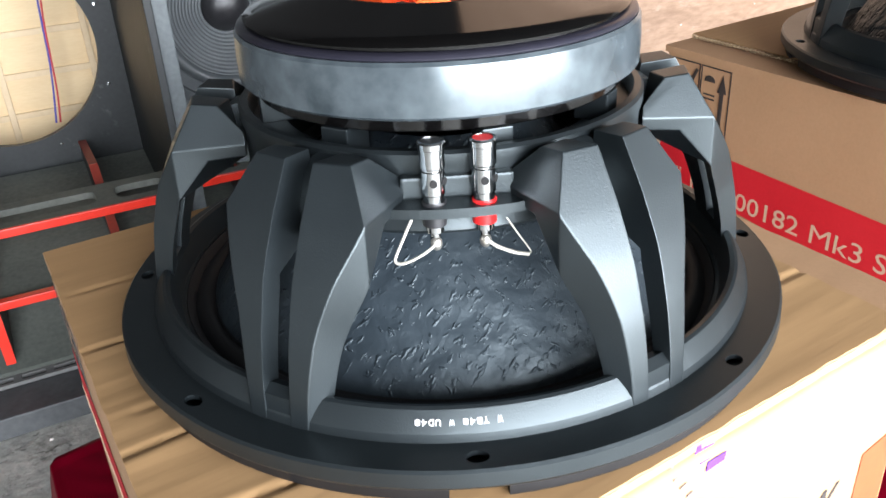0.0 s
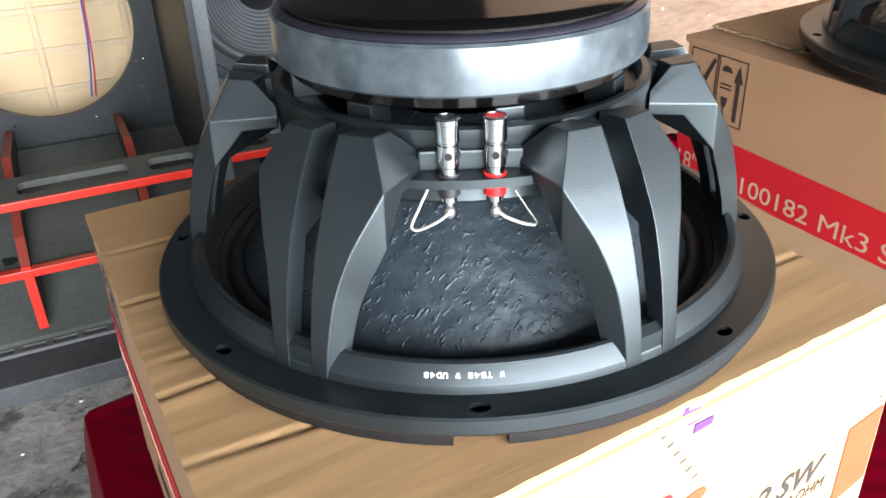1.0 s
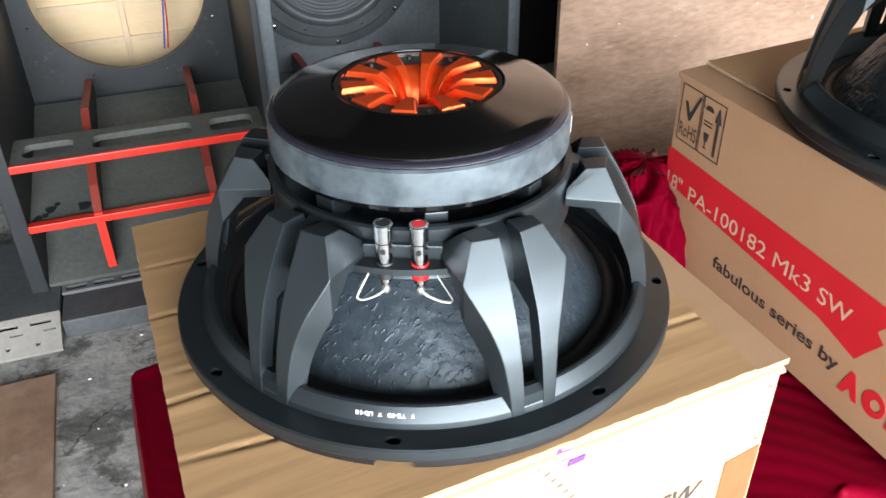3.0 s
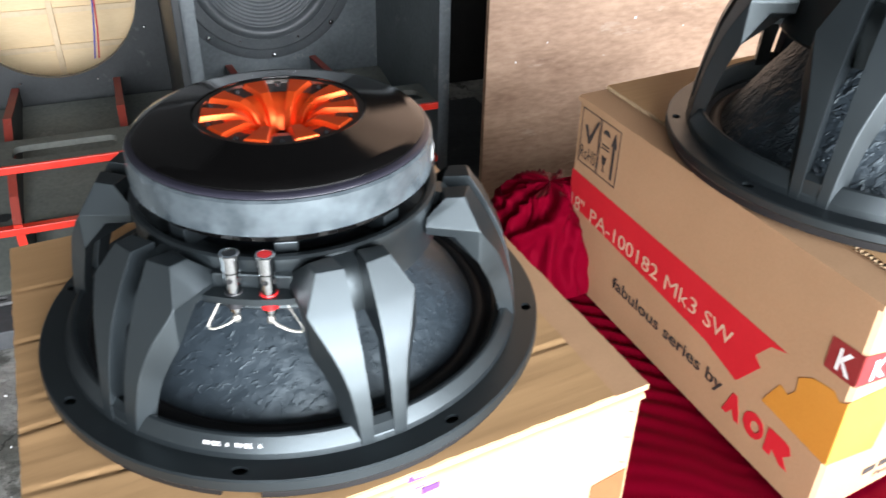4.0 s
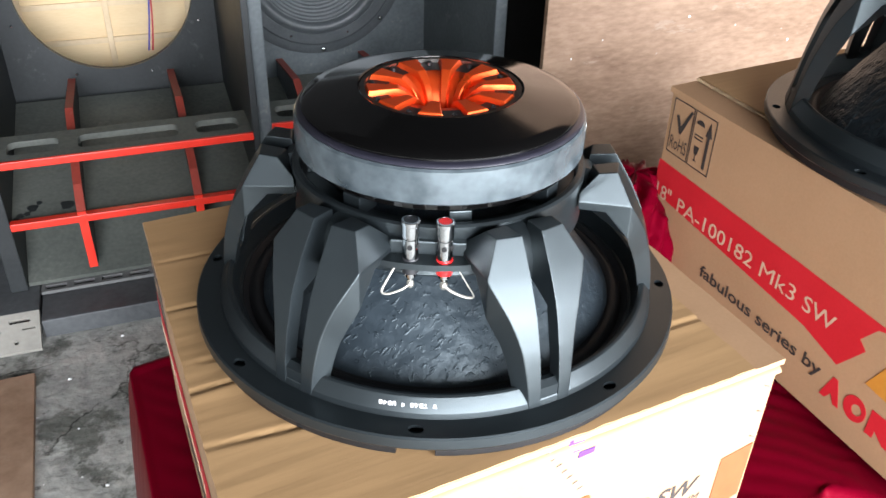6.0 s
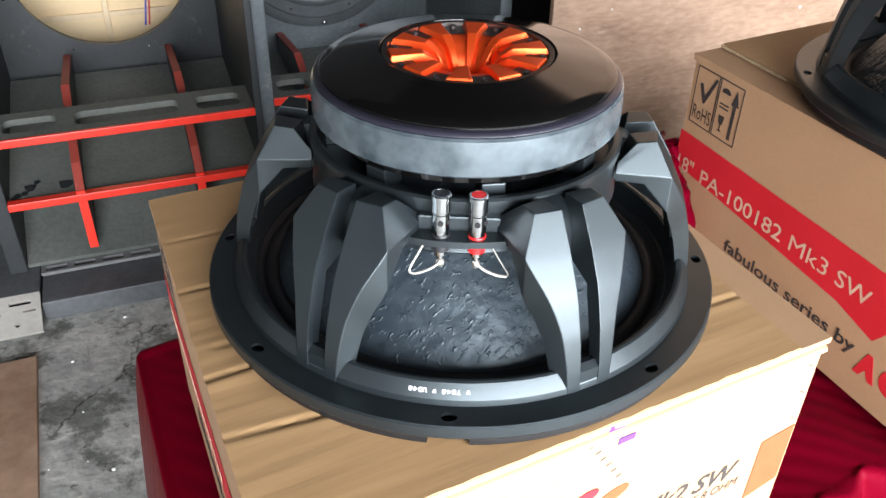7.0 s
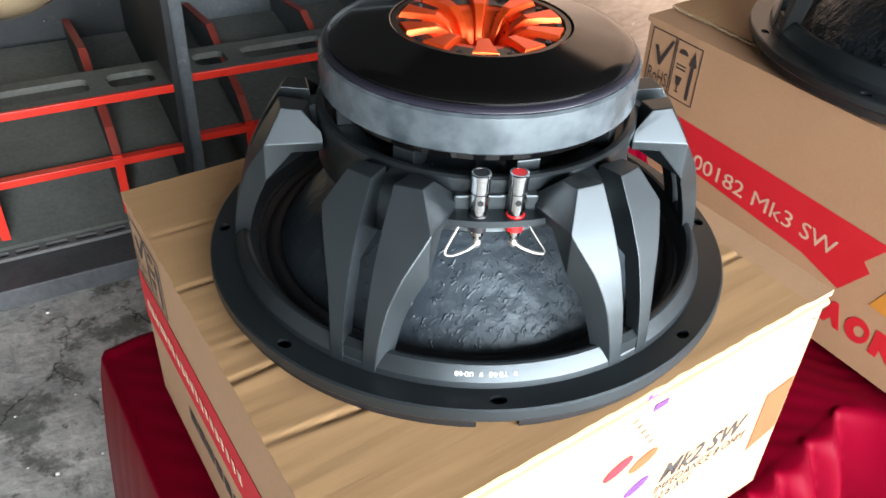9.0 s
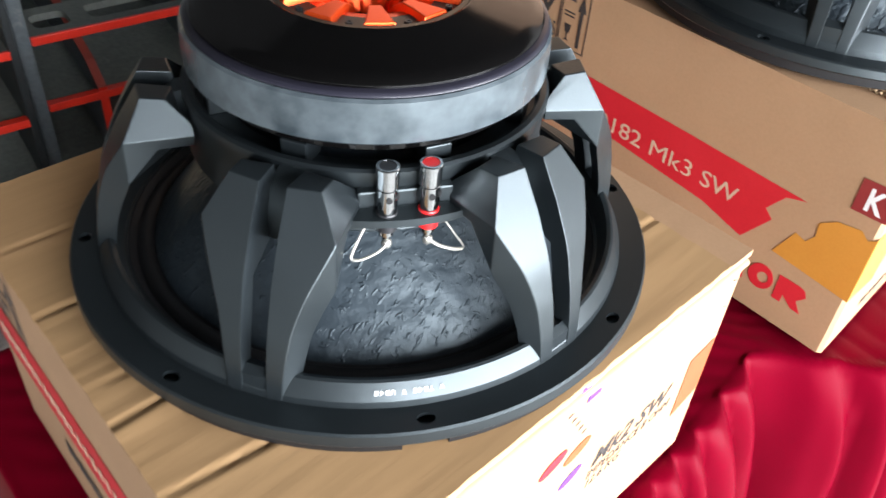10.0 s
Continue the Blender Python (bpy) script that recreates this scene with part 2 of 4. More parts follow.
def block(bm, lo, hi, bevel=0.0):
    r = bmesh.ops.create_cube(bm, size=1.0, matrix=Matrix.LocRotScale([(a + b) / 2 for a, b in zip(lo, hi)], None, [b - a for a, b in zip(lo, hi)]))
    if bevel:
        es = {e for v in r["verts"] for e in v.link_edges}
        bmesh.ops.bevel(bm, geom=list(es), offset=bevel, segments=2, affect="EDGES", profile=0.6)
    return bm


def slab(lo, hi, bevel=0.0):
    return block(bmesh.new(), lo, hi, bevel)


def revolve(profile, steps=96, arc=(0, 360), closed=False):
    bm = bmesh.new()
    full = abs(arc[1] - arc[0]) >= 360
    count = steps if full else steps + 1
    rings = []
    for i in range(count):
        a = radians(arc[0] + (arc[1] - arc[0]) * i / steps)
        rings.append([bm.verts.new((r * math.cos(a), r * math.sin(a), z)) for r, z in profile])
    n = len(profile)
    for i in range(steps):
        a, b = rings[i], rings[(i + 1) % count]
        for j in range(n if closed else n - 1):
            k = (j + 1) % n
            bm.faces.new((a[j], b[j], b[k], a[k]))
    if not full and closed:
        bm.faces.new(rings[0])
        bm.faces.new(rings[-1])
    bmesh.ops.remove_doubles(bm, verts=bm.verts, dist=1e-6)
    return bm


def plate(loops, z0, z1, bm=None, place=None):
    """A plate between z0 and z1: the first loop is its outline, the others are openings through it."""
    from mathutils.geometry import tessellate_polygon
    bm = bm or bmesh.new()
    tris = tessellate_polygon([[Vector((x, y, 0)) for x, y in lp] for lp in loops])
    flat = [p for lp in loops for p in lp]
    place = place or Matrix()
    lower = [bm.verts.new(place @ Vector((x, y, z0))) for x, y in flat]
    upper = [bm.verts.new(place @ Vector((x, y, z1))) for x, y in flat]
    for t in tris:
        for side in (lower, upper):
            try:
                bm.faces.new([side[i] for i in t])
            except ValueError:
                pass
    at = 0
    for lp in loops:
        n = len(lp)
        for i in range(n):
            j = (i + 1) % n
            bm.faces.new((lower[at + i], lower[at + j], upper[at + j], upper[at + i]))
        at += n
    return bm


def circle(x, y, r, n=24, ry=None):
    return [(x + r * math.cos(2 * math.pi * i / n), y + (ry or r) * math.sin(2 * math.pi * i / n)) for i in range(n)]


def rounded(x0, y0, x1, y1, r, n=4):
    pts = []
    for cx, cy, a in ((x1 - r, y1 - r, 0), (x0 + r, y1 - r, 90), (x0 + r, y0 + r, 180), (x1 - r, y0 + r, 270)):
        pts += [(cx + r * math.cos(radians(a + 90 * i / n)), cy + r * math.sin(radians(a + 90 * i / n))) for i in range(n + 1)]
    return pts


def tube(points, radius, sides=8):
    bm = bmesh.new()
    pts = [Vector(p) for p in points]
    rings = []
    for i, p in enumerate(pts):
        d = (pts[min(i + 1, len(pts) - 1)] - pts[max(i - 1, 0)]).normalized()
        a = d.orthogonal().normalized() if i == 0 else (rings[-1][1] - d * rings[-1][1].dot(d)).normalized()
        b = d.cross(a)
        rings.append(([bm.verts.new(p + radius * (a * math.cos(2 * math.pi * k / sides) + b * math.sin(2 * math.pi * k / sides))) for k in range(sides)], a))
    for (r0, _), (r1, _) in zip(rings, rings[1:]):
        for k in range(sides):
            bm.faces.new((r0[k], r0[(k + 1) % sides], r1[(k + 1) % sides], r1[k]))
    bm.faces.new(rings[0][0])
    bm.faces.new(rings[-1][0])
    return bm


def bend(points, n=8):
    """A smooth line through the points."""
    p = [Vector(q) for q in points]
    p = [2 * p[0] - p[1], *p, 2 * p[-1] - p[-2]]
    out = []
    for i in range(1, len(p) - 2):
        for k in range(n):
            t = k / n
            out.append(0.5 * (2 * p[i] + (p[i + 1] - p[i - 1]) * t + (2 * p[i - 1] - 5 * p[i] + 4 * p[i + 1] - p[i + 2]) * t * t + (3 * p[i] - p[i - 1] - 3 * p[i + 1] + p[i + 2]) * t ** 3))
    return out + [p[-2]]


def bend_row(rows, n):
    """A smooth run of stations through the given ones."""
    p = [np.array(q) for q in rows]
    p = [2 * p[0] - p[1], *p, 2 * p[-1] - p[-2]]
    out = []
    for i in range(1, len(p) - 2):
        for k in range(n):
            t = k / n
            out.append(0.5 * (2 * p[i] + (p[i + 1] - p[i - 1]) * t + (2 * p[i - 1] - 5 * p[i] + 4 * p[i + 1] - p[i + 2]) * t * t + (3 * p[i] - p[i - 1] - 3 * p[i + 1] + p[i + 2]) * t ** 3))
    return [*out, p[-2]]


def polar(r, a, z):
    return Vector((r * math.cos(radians(a)), r * math.sin(radians(a)), z))


def face_frame(origin, along, up=(0, 0, 1)):
    """x along, y up, z out of the face."""
    x, y = Vector(along).normalized(), Vector(up).normalized()
    z = x.cross(y)
    return Matrix.Translation(origin) @ Matrix((x, y, z)).transposed().to_4x4()


def lettering(body, x0, y0, x1, y1, mat, parent, place, shear=0.0, bold=0.0, name="lettering", lift=0.0008, turn=False):
    """Text fitted into the box x0..x1, y0..y1 of a face frame."""
    cu = bpy.data.curves.new("text", "FONT")
    cu.body, cu.shear, cu.offset, cu.resolution_u = body, shear, bold, 3
    tmp = bpy.data.objects.new("text", cu)
    me = bpy.data.meshes.new_from_object(tmp)
    bpy.data.objects.remove(tmp)
    xs, ys = [v.co.x for v in me.vertices], [v.co.y for v in me.vertices]
    ax, bx, ay, by = min(xs), max(xs), min(ys), max(ys)
    for v in me.vertices:
        fx, fy = (v.co.x - ax) / (bx - ax), (v.co.y - ay) / (by - ay)
        if turn:
            fx, fy = 1 - fx, 1 - fy
        v.co = place @ Vector((x0 + fx * (x1 - x0), y0 + fy * (y1 - y0), lift))
    me.materials.clear()
    me.materials.append(mat)
    me.name = name
    ob = new(name, me)
    ob.parent = parent
    return ob


def patch(points, mat, parent, place, name, label="", lift=0.0004, thick=0.0003):
    """A printed or stuck-on shape on a face."""
    return part(name, plate([points], lift, lift + thick, place=place), mat, parent, label)


# ---- the room ----
def room_slab(name, lo, hi, mat, label, category):
    ob = part(name, slab(lo, hi), mat)
    ob.matrix_world = ROOM
    return tagged(ob, label, category, kind="structure")


room_slab("floor", (-5, -4.2, FLOOR - 0.1), (5, 2.6, FLOOR), CONCRETE, "worn grey concrete floor with pale stains and cracks", "floor")
room_slab("wall_north", (-5, 2.6, FLOOR - 0.1), (5, 2.75, 2.8), DARK_SHELL, "dark back wall, coloured to keep reflections low", "wall")
# side and front walls are unseen, added to bounce and frame the daylight
room_slab("wall_west", (-5.15, -4.2, FLOOR - 0.1), (-5, 2.75, 2.8), BOUNCE_GREY, "unseen grey side wall, added to bounce light", "wall")
room_slab("wall_east", (5, -4.2, FLOOR - 0.1), (5.15, 2.75, 2.8), BOUNCE_GREY, "unseen grey side wall, added to bounce light", "wall")
# unseen ceiling, added to close the room and hold back light from above
room_slab("ceiling", (-5.15, -4.2, 2.8), (5.15, 2.75, 2.9), DARK_SHELL, "unseen dark ceiling, added to keep reflections low", "ceiling")
wall_s = part("wall_south", plate([[(-5.15, FLOOR - 0.1), (5.15, FLOOR - 0.1), (5.15, 2.8), (-5.15, 2.8)], [(-2.02, FLOOR - 0.02), (4.12, FLOOR - 0.02), (4.12, 2.12), (-2.02, 2.12)]], -0.15, 0.0, place=Matrix.Rotation(radians(90), 4, "X")), BOUNCE_GREY)
wall_s.matrix_world = ROOM @ Matrix.Translation((0, -4.2, 0))
tagged(wall_s, "unseen grey front wall, added around the daylight opening", "wall", kind="structure")

# plywood boarding beside the cabinets
board = part("wall_boarding", slab((0.775, FRONT - 0.125, FLOOR), (3.6, FRONT - 0.107, 1.6), 0.002), PLYWALL)
board.matrix_world = ROOM
tagged(board, "brown scuffed plywood boarding with paint specks", "wall", kind="structure")

rng = random.Random(9)
for i in range(34):
    x, z, r = rng.uniform(0.82, 2.3), rng.uniform(-0.45, 0.35), rng.choice((0.0012, 0.0018, 0.0025, 0.004))
    bm = plate([[(r * rng.uniform(0.6, 1.2) * math.cos(q), r * rng.uniform(0.6, 1.4) * math.sin(q)) for q in [2 * math.pi * k / 9 for k in range(9)]]], 0, 0.0006, place=Matrix.Translation((x, FRONT - 0.1252, z)) @ Matrix.Rotation(radians(90), 4, "X"))
    part("paint_speck", bm, WHITE, board)

# plinth under the cabinets
plinth = thing("plinth", "low dark painted concrete plinth with slotted edge", "plinth", ROOM, kind="structure")
part("base", slab((-0.58, FRONT - 0.13, FLOOR), (1.2, 2.3, -0.822), 0.004), PLINTH, plinth)
slots = []
for row in range(2):
    for i in range(24):
        x, y = -0.57 + i * 0.07 + row * 0.03, FRONT - 0.006 + row * 0.031
        slots.append([(x, y), (x + 0.052, y), (x + 0.052, y + 0.018), (x, y + 0.018)])
part("slotted_rail", plate([[(-0.58, FRONT - 0.016), (1.2, FRONT - 0.016), (1.2, FRONT + 0.055), (-0.58, FRONT + 0.055)], *slots], -0.818, -0.809), RAIL, plinth, "grey slotted rail")
# black sheet under the rail, painting the shade in its slots
part("rail_bed", slab((-0.575, FRONT - 0.014, -0.8215), (1.195, FRONT + 0.053, -0.8185)), HOLE_SHADE, plinth)

vent = thing("vent_block", "beige pierced vent block on the concrete floor", "vent block", ROOM)
holes = []
for i in range(9):
    x = -1.28 + i * 0.078
    holes.append([(x, -0.03), (x + 0.05, -0.03), (x + 0.05, -0.018), (x, -0.018)])
    holes.append([(x + 0.03, -0.052), (x + 0.06, -0.052), (x + 0.06, -0.046), (x + 0.03, -0.046)])
part("pierced_face", plate([[(-1.3, -0.112), (-0.584, -0.112), (-0.584, 0.0), (-1.3, 0.0)], *holes, *[circle(-1.27 + i * 0.07, -0.085, 0.006, 8) for i in range(10)]], -0.012, 0.0,
     place=Matrix.Translation((0, FRONT - 0.09, -0.812)) @ Matrix.Rotation(radians(25), 4, "X")), BEIGE, vent)
# black block behind the pierced face, painting the shade in its openings
part("core", slab((-1.3, FRONT - 0.06, FLOOR), (-0.584, FRONT + 0.3, -0.824)), HOLE_SHADE, vent)
part("edge", slab((-1.3, FRONT - 0.09, -0.823), (-0.584, FRONT + 0.3, -0.812), 0.002), PLINTH, vent)

scrap = part("plywood_offcut", slab((-0.28, -0.30, 0), (0.28, 0.30, 0.016), 0.002), PLYWALL)
scrap.matrix_world = ROOM @ pose(-0.87, FRONT - 0.59, FLOOR, 0, 0, 1.5)
tagged(scrap, "bare plywood offcut lying on the concrete floor", "board")

# grit and chips on the floor
rng = random.Random(4)
bm = bmesh.new()
for i in range(110):
    x, y, s = rng.uniform(-1.6, 0.2), FRONT - rng.uniform(0.13, 1.3), rng.choice((0.0015, 0.002, 0.002, 0.003, 0.005))
    bmesh.ops.create_icosphere(bm, subdivisions=1, radius=s, matrix=Matrix.Translation((x, y, FLOOR + s * 0.3)) @ Matrix.Diagonal((1, rng.uniform(0.5, 1), 0.6, 1)))
grit = part("floor_grit", bm, WHITE)
grit.matrix_world = ROOM
tagged(grit, "pale chips and grit scattered on the concrete floor", "debris", kind="stuff")
for x, y, s, mat, lab in ((-0.49, -0.76, 0.014, WHITE, "white paper scrap on the concrete floor"), (-0.53, -0.97, 0.017, INK_ORANGE, "yellowed leaf scrap on the concrete floor")):
    bm = plate([[(s * (1 + 0.35 * math.sin(3 * a + 1)) * math.cos(a), 0.7 * s * (1 + 0.3 * math.cos(2 * a)) * math.sin(a)) for a in [2 * math.pi * k / 14 for k in range(14)]]], 0, 0.0015)
    sc = part("floor_scrap", bm, mat)
    sc.matrix_world = ROOM @ Matrix.Translation((x, FRONT + y, FLOOR))
    tagged(sc, lab, "scrap")


# ---- loudspeaker cabinets ----
def cabinet(left, right, inner, back, braces, hole, label, open_baffle, paint):
    """A horn cabinet: deep-set baffle, slotted shelf, sloped boards, red-edged braces. Local x across, y back from the front, z from the room's zero.
    inner: the faces of the side panels; back: how far it is set back; hole: centre and radius of the cut-out."""
    c = thing("bass_cabinet", label, "loudspeaker cabinet", ROOM @ Matrix.Translation((0, FRONT + back, 0)), group="row of bass cabinets")
    t, bot, top = 0.02, -0.808, 0.45
    w0, w1 = inner
    deep = 0.632 - back
    for x0, x1 in ((left, w0), (w1, right)):
        part("side_panel", slab((x0, 0, bot), (x1, 1.0, top), 0.003), paint, c, "black side panel with scuffed grey edge")
    part("top_panel", slab((w0 + 0.001, 0.002, top - t), (w1 - 0.001, 1.0, top), 0.002), paint, c)
    part("bottom_panel", slab((w0 + 0.001, 0.03, bot), (w1 - 0.001, 1.0, bot + 0.012), 0.002), paint, c)
    up = Matrix.Translation((0, deep, 0)) @ Matrix.Rotation(radians(90), 4, "X")
    cx, cz, cr = hole
    part("baffle", plate([[(w0, -0.545), (w1, -0.545), (w1, top - t), (w0, top - t)], circle(cx, cz, cr, 96)], -0.02, 0.0, place=up), paint, c, "black baffle with a round cut-out")
    part("back_panel", slab((w0, 0.90, bot + 0.02), (w1, 0.92, top - t)), BIRCH if open_baffle else paint, c)
    if open_baffle:
        for x in (-0.573, -0.313, -0.053):
            part("batten", slab((x - 0.009, 0.886, -0.6), (x + 0.009, 0.8995, 0.4), 0.002), BATTEN, c)
        for z in (-0.447, -0.326, -0.203, -0.08):
            part("batten", slab((w0 + 0.005, 0.889, z - 0.009), (w1 - 0.005, 0.899, z + 0.009), 0.002), BATTEN, c)
        for x, mat, ph in ((0.0, CABLE_R, 0), (-0.008, CABLE_B, 1)):
            part("cable", tube(bend([(-0.125 - k * 0.0095 + x + 0.004 * math.sin(ph + k * 1.3), 0.70, 0.2 - k * 0.09) for k in range(8)], 4), 0.0028, 6), mat, c)
        for a in range(8):
            bm = bmesh.new()
            bmesh.ops.create_icosphere(bm, subdivisions=1, radius=0.005, matrix=Matrix.Translation((cx + 0.287 * math.cos(radians(a * 45 + 20)), deep - 0.001, cz + 0.287 * math.sin(radians(a * 45 + 20)))) @ Matrix.Diagonal((1, 0.4, 1, 1)))
            part("screw", bm, CHROME, c)
    # sloped boards of the horn mouth
    def sloped(y0, z0, y1, z1, mat, name):
        d = Vector((0, y1 - y0, z1 - z0))
        m = face_frame((w0, y0, z0), (1, 0, 0), d)
        part(name, plate([[(0.001, 0), (w1 - w0 - 0.001, 0), (w1 - w0 - 0.001, d.length), (0.001, d.length)]], -0.014, 0.0, place=m), mat, c)
    sloped(0.02, -0.618, deep - 0.022, -0.528, DUSTY, "middle_board")
    sloped(0.015, -0.795, 0.29, -0.69, DUSTY, "lower_board")
    # slotted shelf with its red front edge
    n = len(braces) + 1
    xs = [w0 + 0.004, *braces, w1 - 0.004]
    cuts = [rounded(a + 0.022, 0.040, b - 0.022, 0.118, 0.02) for a, b in zip(xs, xs[1:])]
    shelf = part("slotted_shelf", plate([[(w0, 0.004), (w1, 0.004), (w1, 0.158), (w0, 0.158)], *cuts], -0.456, -0.44), DUSTY, c, "dusty grey shelf with rounded slots")
    part("front_edge", slab((w0 - 0.0, -0.004, -0.458), (w1, 0.006, -0.438), 0.002), REDPAINT, c, "red painted edge")
    part("lower_edge", slab((w0, -0.006, -0.626), (w1, 0.018, -0.606), 0.002), REDPAINT, c, "red painted edge")
    side = [(deep - 0.001, -0.480), (0.31, -0.446), (0.255, -0.472), (0.06, -0.553), (0.004, -0.60), (0.004, -0.765)]
    for b in braces:
        m = Matrix(((0, 0, 1, b - 0.009), (1, 0, 0, 0), (0, 1, 0, 0), (0, 0, 0, 1)))
        br = part("brace", plate([[*side, (0.03, -0.775), (0.27, -0.69), (deep - 0.001, -0.6)]], 0, 0.018, place=m), paint, c)
        # the last, front strip is bright red, the four behind it duller
        for (y0, z0), (y1, z1), mat in zip(side, side[1:], (DULLRED, DULLRED, DULLRED, DULLRED, REDPAINT)):
            d = Vector((0, y1 - y0, z1 - z0)).normalized()
            nrm = Vector((0, d.z, -d.y))
            a0, a1 = Vector((0, y0, z0)) - d * 0.001, Vector((0, y1, z1)) + d * 0.001
            bm = bmesh.new()
            vs = [bm.verts.new(Vector((x, 0, 0)) + q + nrm * k) for x in (b - 0.0105, b + 0.0105) for q in (a0, a1) for k in (0.0005, 0.006)]
            for f in ((0, 1, 3, 2), (4, 6, 7, 5), (0, 2, 6, 4), (1, 5, 7, 3), (0, 4, 5, 1), (2, 3, 7, 6)):
                bm.faces.new([vs[i] for i in f])
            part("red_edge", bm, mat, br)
    return c


cabinet(-0.652, 0.028, (-0.610, 0.010), 0.0, (-0.441, -0.150), (-0.302, -0.203, 0.253), "empty black bass cabinet with red-edged braces, standing on the plinth", True, BLACKBOX)
cabinet(0.030, 0.737, (0.066, 0.703), 0.04, (0.197, 0.476), (0.337, -0.170, 0.245), "black bass cabinet with a fitted woofer, standing on the plinth", False, FADED)

# oily hand-sized marks on the horn board of the first cabinet
for x, y, r in ((-0.560, 0.075, 0.013), (-0.572, 0.055, 0.008), (-0.590, 0.050, 0.009), (-0.545, 0.095, 0.007), (-0.478, 0.070, 0.016), (-0.600, 0.038, 0.007)):
    m = ROOM @ Matrix.Translation((x, FRONT + y, -0.618 + (y - 0.02) * 0.1523 + 0.0006)) @ Matrix.Rotation(math.atan(0.1523), 4, "X")
    mark = part("oil_mark", plate([[(r * (1 + 0.25 * math.sin(3 * q + x * 90)) * math.cos(q), 1.3 * r * (1 + 0.2 * math.cos(2 * q)) * math.sin(q)) for q in [2 * math.pi * k / 16 for k in range(16)]]], 0, 0.0004), BLACKBOX)
    mark.matrix_world = m
    tagged(mark, "dark oily smudge on the dusty horn board", "stain")

# the woofer that is screwed into the second cabinet
mw = thing("mounted_woofer", "black ribbed cone woofer screwed into a cabinet baffle", "loudspeaker", ROOM @ Matrix.Translation((0.337, FRONT + 0.631, -0.170)) @ Matrix.Rotation(radians(90), 4, "X"))
part("frame_ring", revolve([(0.22, 0.0), (0.297, 0.0), (0.297, 0.003), (0.293, 0.005), (0.268, 0.006), (0.262, 0.010), (0.232, 0.010), (0.226, 0.004)], 96, closed=True), CONEGREY, mw, smooth=30)
prof = [(0.230, 0.007), (0.221, 0.015), (0.209, 0.017), (0.199, 0.012), (0.195, 0.002)]
for i in range(60):
    r = 0.193 - i * 0.0021
    prof.append((r, -0.001 - (0.193 - r) * 0.55 + 0.0019 * math.sin(i * math.pi / 2.5)))
part("cone", revolve(prof, 96), CONEGREY, mw, smooth=60)
part("dust_cap", revolve([(0.072, -0.068), (0.070, -0.058), (0.062, -0.046), (0.048, -0.037), (0.030, -0.030), (0.012, -0.027), (0.0, -0.026)], 64), BLACK_PL, mw, smooth=60)
for a in range(8):
    bm = revolve([(0.0, 0.0105), (0.005, 0.010), (0.0078, 0.0075), (0.0082, 0.0045)], 14)
    bm.transform(Matrix.Translation(polar(0.284, a * 45 + 2, 0)))
    part("screw", bm, CHROME, mw, smooth=40)
    bm = revolve([(0.0, 0.0135), (0.0030, 0.013), (0.0045, 0.010)], 12)
    bm.transform(Matrix.Translation(polar(0.248, a * 45 + 22, 0)))
    part("small_screw", bm, CHROME, mw, smooth=40)


# ---- table and cloth ----
TABLE = -0.272
TC = face_frame((-0.135, -0.395, TABLE), (0.819, 0.574, 0), (-0.46, 0.888, 0))
LONG, WIDE = 1.75, 0.62
tab = thing("table", "wooden table hidden under a crimson cloth", "table", Matrix.Translation((0.5, 0.3, FLOOR)))
inv = tab.matrix_world.inverted()
bm = plate([[(0.01, 0.01), (LONG - 0.01, 0.01), (LONG - 0.01, WIDE - 0.01), (0.01, WIDE - 0.01)]], -0.060, -0.032, place=inv @ TC)
part("tabletop", bm, WOOD, tab)
for x, y in ((0.06, 0.06), (LONG - 0.06, 0.06), (0.06, WIDE - 0.06), (LONG - 0.06, WIDE - 0.06)):
    p = TC @ Vector((x, y, 0))
    part("leg", slab((p.x - 0.5 - 0.022, p.y - 0.3 - 0.022, 0), (p.x - 0.5 + 0.022, p.y - 0.3 + 0.022, TABLE - 0.061 - FLOOR), 0.003), WOOD, tab)


